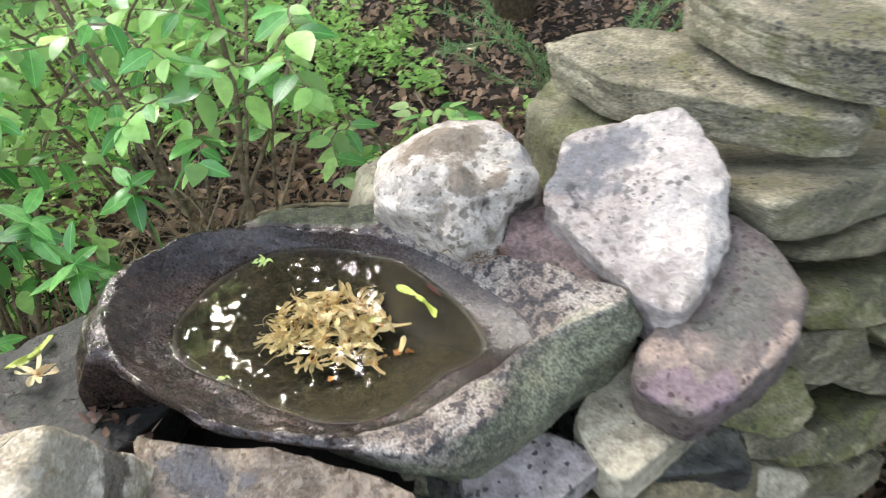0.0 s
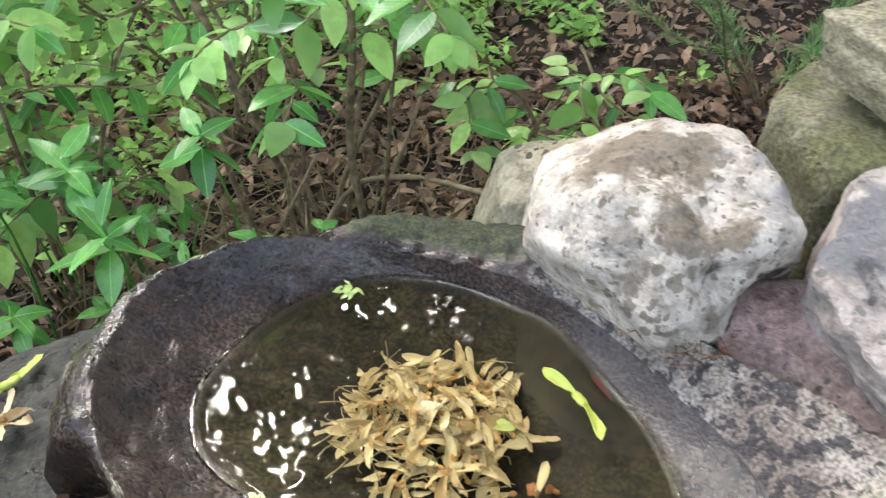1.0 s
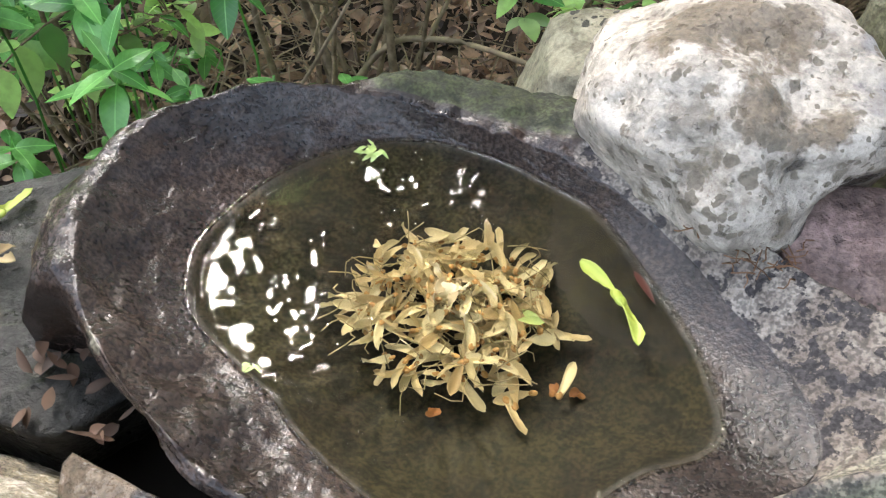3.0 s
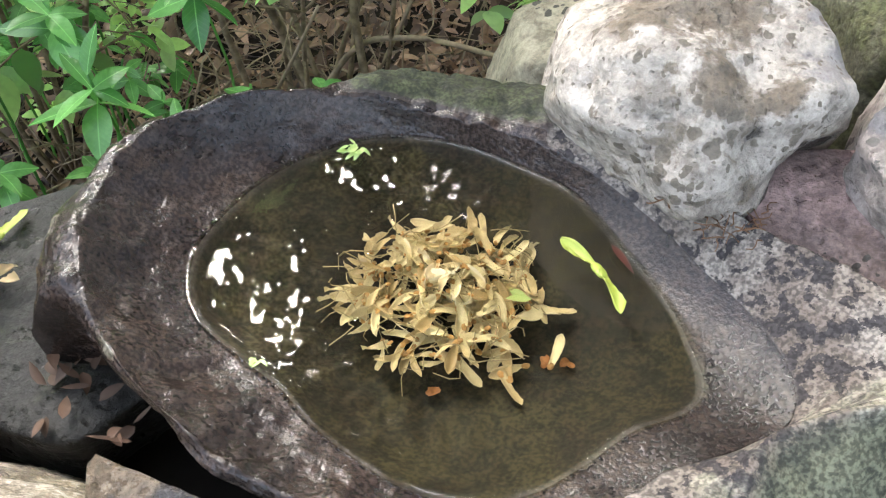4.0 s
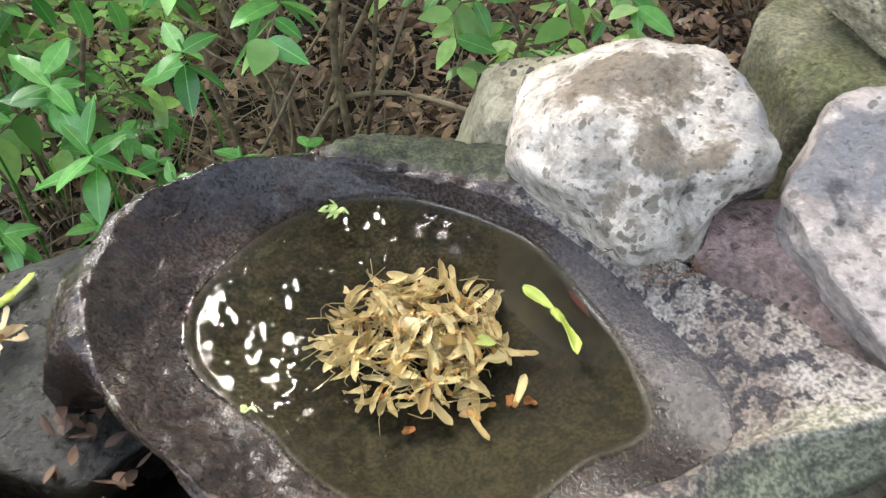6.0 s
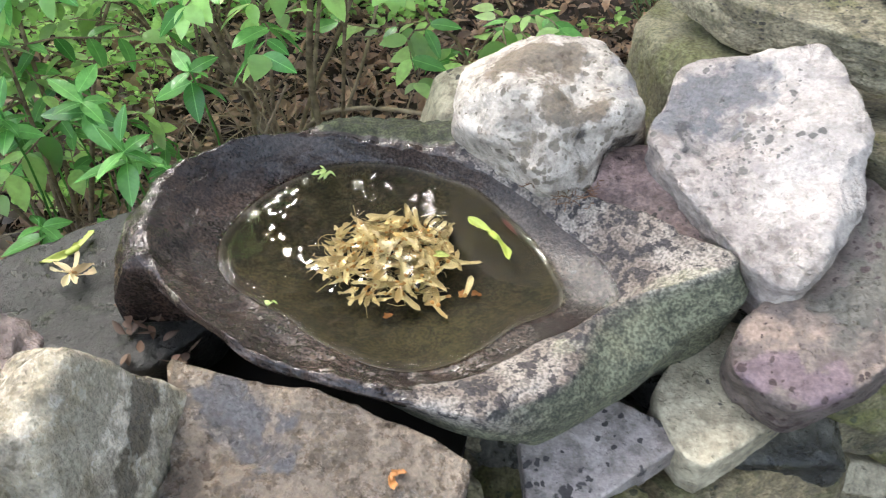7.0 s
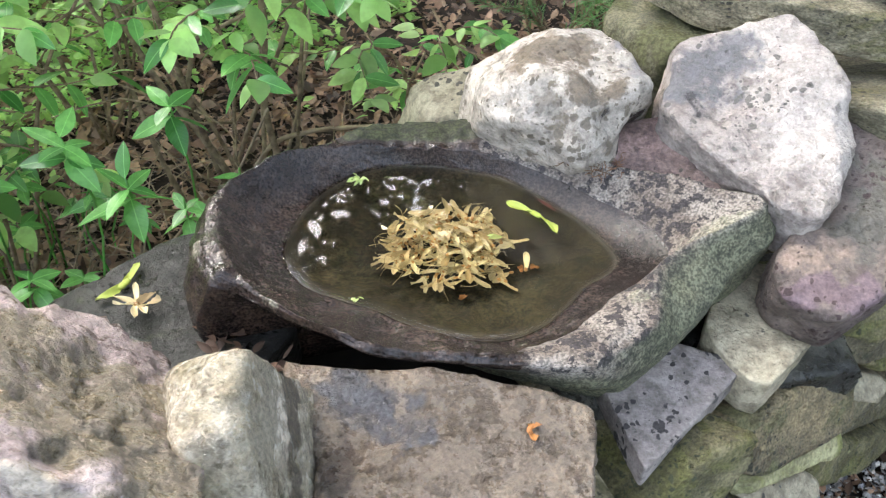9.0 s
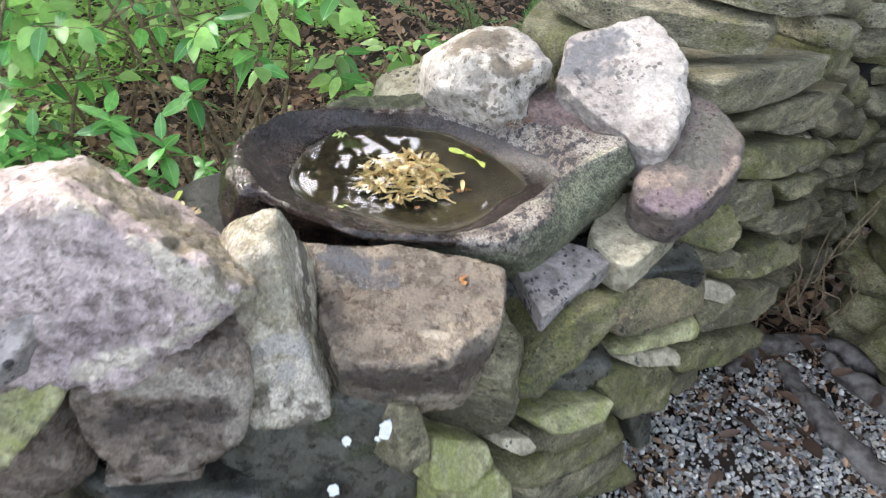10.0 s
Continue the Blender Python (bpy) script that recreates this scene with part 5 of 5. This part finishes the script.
def evergreen(at, height, spread, seed, label):
    """A low feathery evergreen: arching boughs thick with short narrow needles."""
    rng = random.Random(seed)
    thing = new("evergreen_bush")
    thing.location = at
    tagged(thing, label, "bush")
    many = []
    for s in range(16):
        a = rng.uniform(0, 2 * math.pi)
        line = bend((0, 0, 0), (math.cos(a) * spread * rng.uniform(.4, 1), math.sin(a) * spread * rng.uniform(.4, 1), height * rng.uniform(.5, 1)), rng, .08, 10, .04)
        part("bough", mesh_from("bough", *tube(line, (.005, .002), 5), M_BARK), M_BARK, thing)
        for q, q2 in zip(line[2:], line[3:] + [line[-1] + (line[-1] - line[-2])]):
            for k in range(26):
                o = ((q2 - q).normalized() * .8 + Vector((rng.uniform(-1, 1), rng.uniform(-1, 1), rng.uniform(-.3, .8)))).normalized()
                m = Matrix.Translation(q.lerp(q2, rng.random())) @ leaf_turn(rng, o, -math.degrees(math.asin(o.z)))
                many.append(placed(blade(rng.uniform(.025, .05), .004, .1, .1, rows=2), m))
    tagged(part("needles", mesh_from("needles", *join(many), M_FIR), M_FIR, thing), kind="stuff")
    return thing


evergreen((0.50, 2.45, -0.70), 0.5, 0.5, 1, "dark green feathery evergreen on the litter")
evergreen((0.95, 2.2, -0.70), 0.45, 0.5, 2, "dark green feathery evergreen on the litter")

# low light-green plants between the bushes
rng = random.Random(12)
many = []
for i in range(9000):
    x, y = rng.uniform(-3.2, 0.5), rng.uniform(1.5, 4.9)
    if math.hypot((x + 1.3) / 1.7, (y - 2.7) / 1.6) > 1 + 0.45 * noise.noise(Vector((x * 2, y * 2, 6))) + rng.gauss(0, 0.08):
        continue
    if (x > -0.3 and noise.noise(Vector((x * 3, y * 3, 1))) < 0.15) or (y < 2.5 and x > -0.9 and rng.random() < 0.96) or (y < 2.1 and rng.random() < 0.7):
        continue
    z = ground_height(x, y)
    for k in range(5):
        a = rng.uniform(0, 2 * math.pi)
        m = Matrix.Translation((x, y, z + rng.uniform(.01, .09))) @ leaf_turn(rng, Vector((math.cos(a), math.sin(a), 0)), rng.uniform(-30, 25)) @ Matrix.Scale(rng.uniform(.4, .9), 4)
        many.append(placed(blade(.05, .028, .2, .2, rows=3), m))
cover = part("groundcover", mesh_from("groundcover", *join(many), M_COVER), M_COVER)
tagged(cover, "light green low plants covering the woodland floor", "ground cover", kind="stuff")

# dead leaves and twigs on the ground behind the wall
many = []
for i in range(34000):
    x, y = rng.uniform(-1.9, 1.7), rng.uniform(0.95, 4.6) if i % 5 < 3 else rng.uniform(0.95, 2.6)
    if math.hypot((x + 0.2) / 2.1, (y - 2.4) / 2.6) > 1 + 0.4 * noise.noise(Vector((x * 1.5, y * 1.5, 3))) + rng.gauss(0, 0.06):
        continue
    a = rng.uniform(0, 360)
    size = rng.uniform(.3, 1.0) if i % 3 else rng.uniform(.15, .4)
    m = pose(x, y, ground_height(x, y) + rng.uniform(.002, .03), rng.uniform(-45, 45), rng.uniform(-40, 40), a) @ Matrix.Scale(size, 4)
    many.append(placed(blade(.06, rng.uniform(.018, .036), rng.uniform(-.5, .7), rng.uniform(-.6, .8), rows=4), m))
litter = part("leaf_litter", mesh_from("leaf_litter", *join(many), M_LITTER), M_LITTER)
tagged(litter, "reddish-brown dead leaves covering the ground", "leaf litter", kind="stuff")
many = []
for i in range(230):
    x, y = rng.uniform(-.9, .15), rng.uniform(1.08, 1.8)
    a = rng.uniform(0, 2 * math.pi)
    length = rng.uniform(.1, .4)
    p0 = Vector((x, y, ground_height(x, y) + rng.uniform(.0, .12)))
    many.append(tube(bend(p0, p0 + Vector((math.cos(a) * length, math.sin(a) * length, rng.uniform(-.03, .3))), rng, .03, 6, .03), (rng.uniform(.001, .003), .0008), 5))
brush = part("brushwood", mesh_from("brushwood", *join(many), M_TWIG), M_TWIG)
tagged(brush, "tangle of thin dead twigs behind the basin", "twigs", kind="stuff")

# ---- trees whose crowns close the sky above ----
def tree(at, height, crown, seed, label, leaves=4500, trunk=0.14, size=1.0, gaps=0.12):
    rng = random.Random(seed)
    thing = new("tree")
    thing.location = at
    tagged(thing, label, "tree")
    top = Vector((rng.uniform(-.4, .4), rng.uniform(-.4, .4), height * .8))
    line = bend((0, 0, -.1), top, rng, .2, 10, .25)
    part("trunk", mesh_from("trunk", *tube(line, (trunk, trunk * .25), 10), M_BARK), M_BARK, thing)
    tips = []
    for k in range(16):
        i = rng.randint(4, 10)
        a = rng.uniform(0, 2 * math.pi)
        tip = line[i] + Vector((math.cos(a), math.sin(a), rng.uniform(.0, .6))) * crown * rng.uniform(.5, 1.0)
        limb = bend(line[i], tip, rng, .25, 8, .15)
        part("limb", mesh_from("limb", *tube(limb, (trunk * .3, .012), 6), M_BARK), M_BARK, thing)
        tips += limb[3:]
    many, per = [], leaves // len(tips)
    for q in tips:
        c = Vector((rng.gauss(0, .3), rng.gauss(0, .3), rng.gauss(0, .2)))
        for j in range(per):
            p0 = q + c + Vector((rng.gauss(0, .34), rng.gauss(0, .34), rng.gauss(0, .22)))
            if noise.noise(p0 * 1.7 + Vector((seed, 0, 0))) > gaps:
                continue
            s = rng.uniform(.10, .17) * size
            m = Matrix.Translation(p0) @ pose(0, 0, 0, rng.uniform(-50, 50), rng.uniform(-50, 50), rng.uniform(0, 360))
            many.append(([m @ Vector(v) for v in ((0, 0, 0), (s * .3, -s * .32, 0), (s * .75, -s * .26, 0), (s, 0, -.02), (s * .75, s * .26, 0), (s * .3, s * .32, 0))], [(0, 1, 2, 3, 4, 5)]))
    crown_ob = part("crown", mesh_from("crown", *join(many), M_CANOPY, False), M_CANOPY, thing)
    tagged(crown_ob, kind="stuff")
    return thing


# Trees at y <= 0 are unseen and unmirrored, added to cut the sky light.
for x, y, h, c, seed, dense in ((0.2, 5.6, 8.0, 3.0, 1, 10000), (3.1, 4.6, 8.0, 2.8, 2, 5500), (-0.9, 9.0, 10.0, 3.2, 3, 8000), (-5.0, 5.0, 9.0, 3.0, 4, 7000), (6.0, 4.5, 9.0, 3.0, 5, 5000), (3.4, 9.0, 11.0, 3.4, 6, 7000), (-4.4, 9.6, 11.0, 3.4, 7, 8000), (-2.6, 5.6, 8.5, 2.0, 16, 1150),
                                (-5.4, 0.0, 8.5, 2.8, 8, 5000), (5.4, -1.0, 8.5, 2.8, 9, 5000), (2.0, 2.7, 8.0, 3.2, 17, 18000), (1.6, 0.0, 8.5, 2.9, 19, 8000), (2.2, -3.8, 8.5, 2.8, 22, 5000)):
    tree((x, y, ground_height(x, y)), h, c, seed, "leafy woodland tree out of view, shaping sky light and the mirrored canopy", dense, size=1.7 if seed == 16 else 1.0)
tree((0.35, 3.6, ground_height(0.35, 3.6)), 12.5, 2.0, 23, "tall leafy tree seen only mirrored in the water", 12000, 0.1, 1.3, 0.34)

# the wood all round, too far off to count
rng = random.Random(77)
many = []
for i in range(26000):
    a = rng.uniform(0, 2 * math.pi)
    r = rng.uniform(10, 13)
    z = -0.7 + (7.5 if math.sin(a) > -0.2 else 3.0) * rng.random() ** 0.8 * (0.8 + 0.3 * noise.noise(Vector((a * 4, 2, 5))))
    s = rng.uniform(.35, .6)
    m = Matrix.Translation((r * math.cos(a), 0.8 + r * math.sin(a), z)) @ pose(0, 0, 0, rng.uniform(-70, 70), rng.uniform(-70, 70), rng.uniform(0, 360))
    many.append(([m @ Vector(v) for v in ((0, 0, 0), (s * .5, -s * .38, 0), (s, 0, -.04), (s * .5, s * .38, 0))], [(0, 1, 2, 3)]))
woods = part("far_woods", mesh_from("far_woods", *join(many), M_CANOPY, False), M_CANOPY)
tagged(woods, "dense green wood all round the clearing", "woods", kind="stuff")
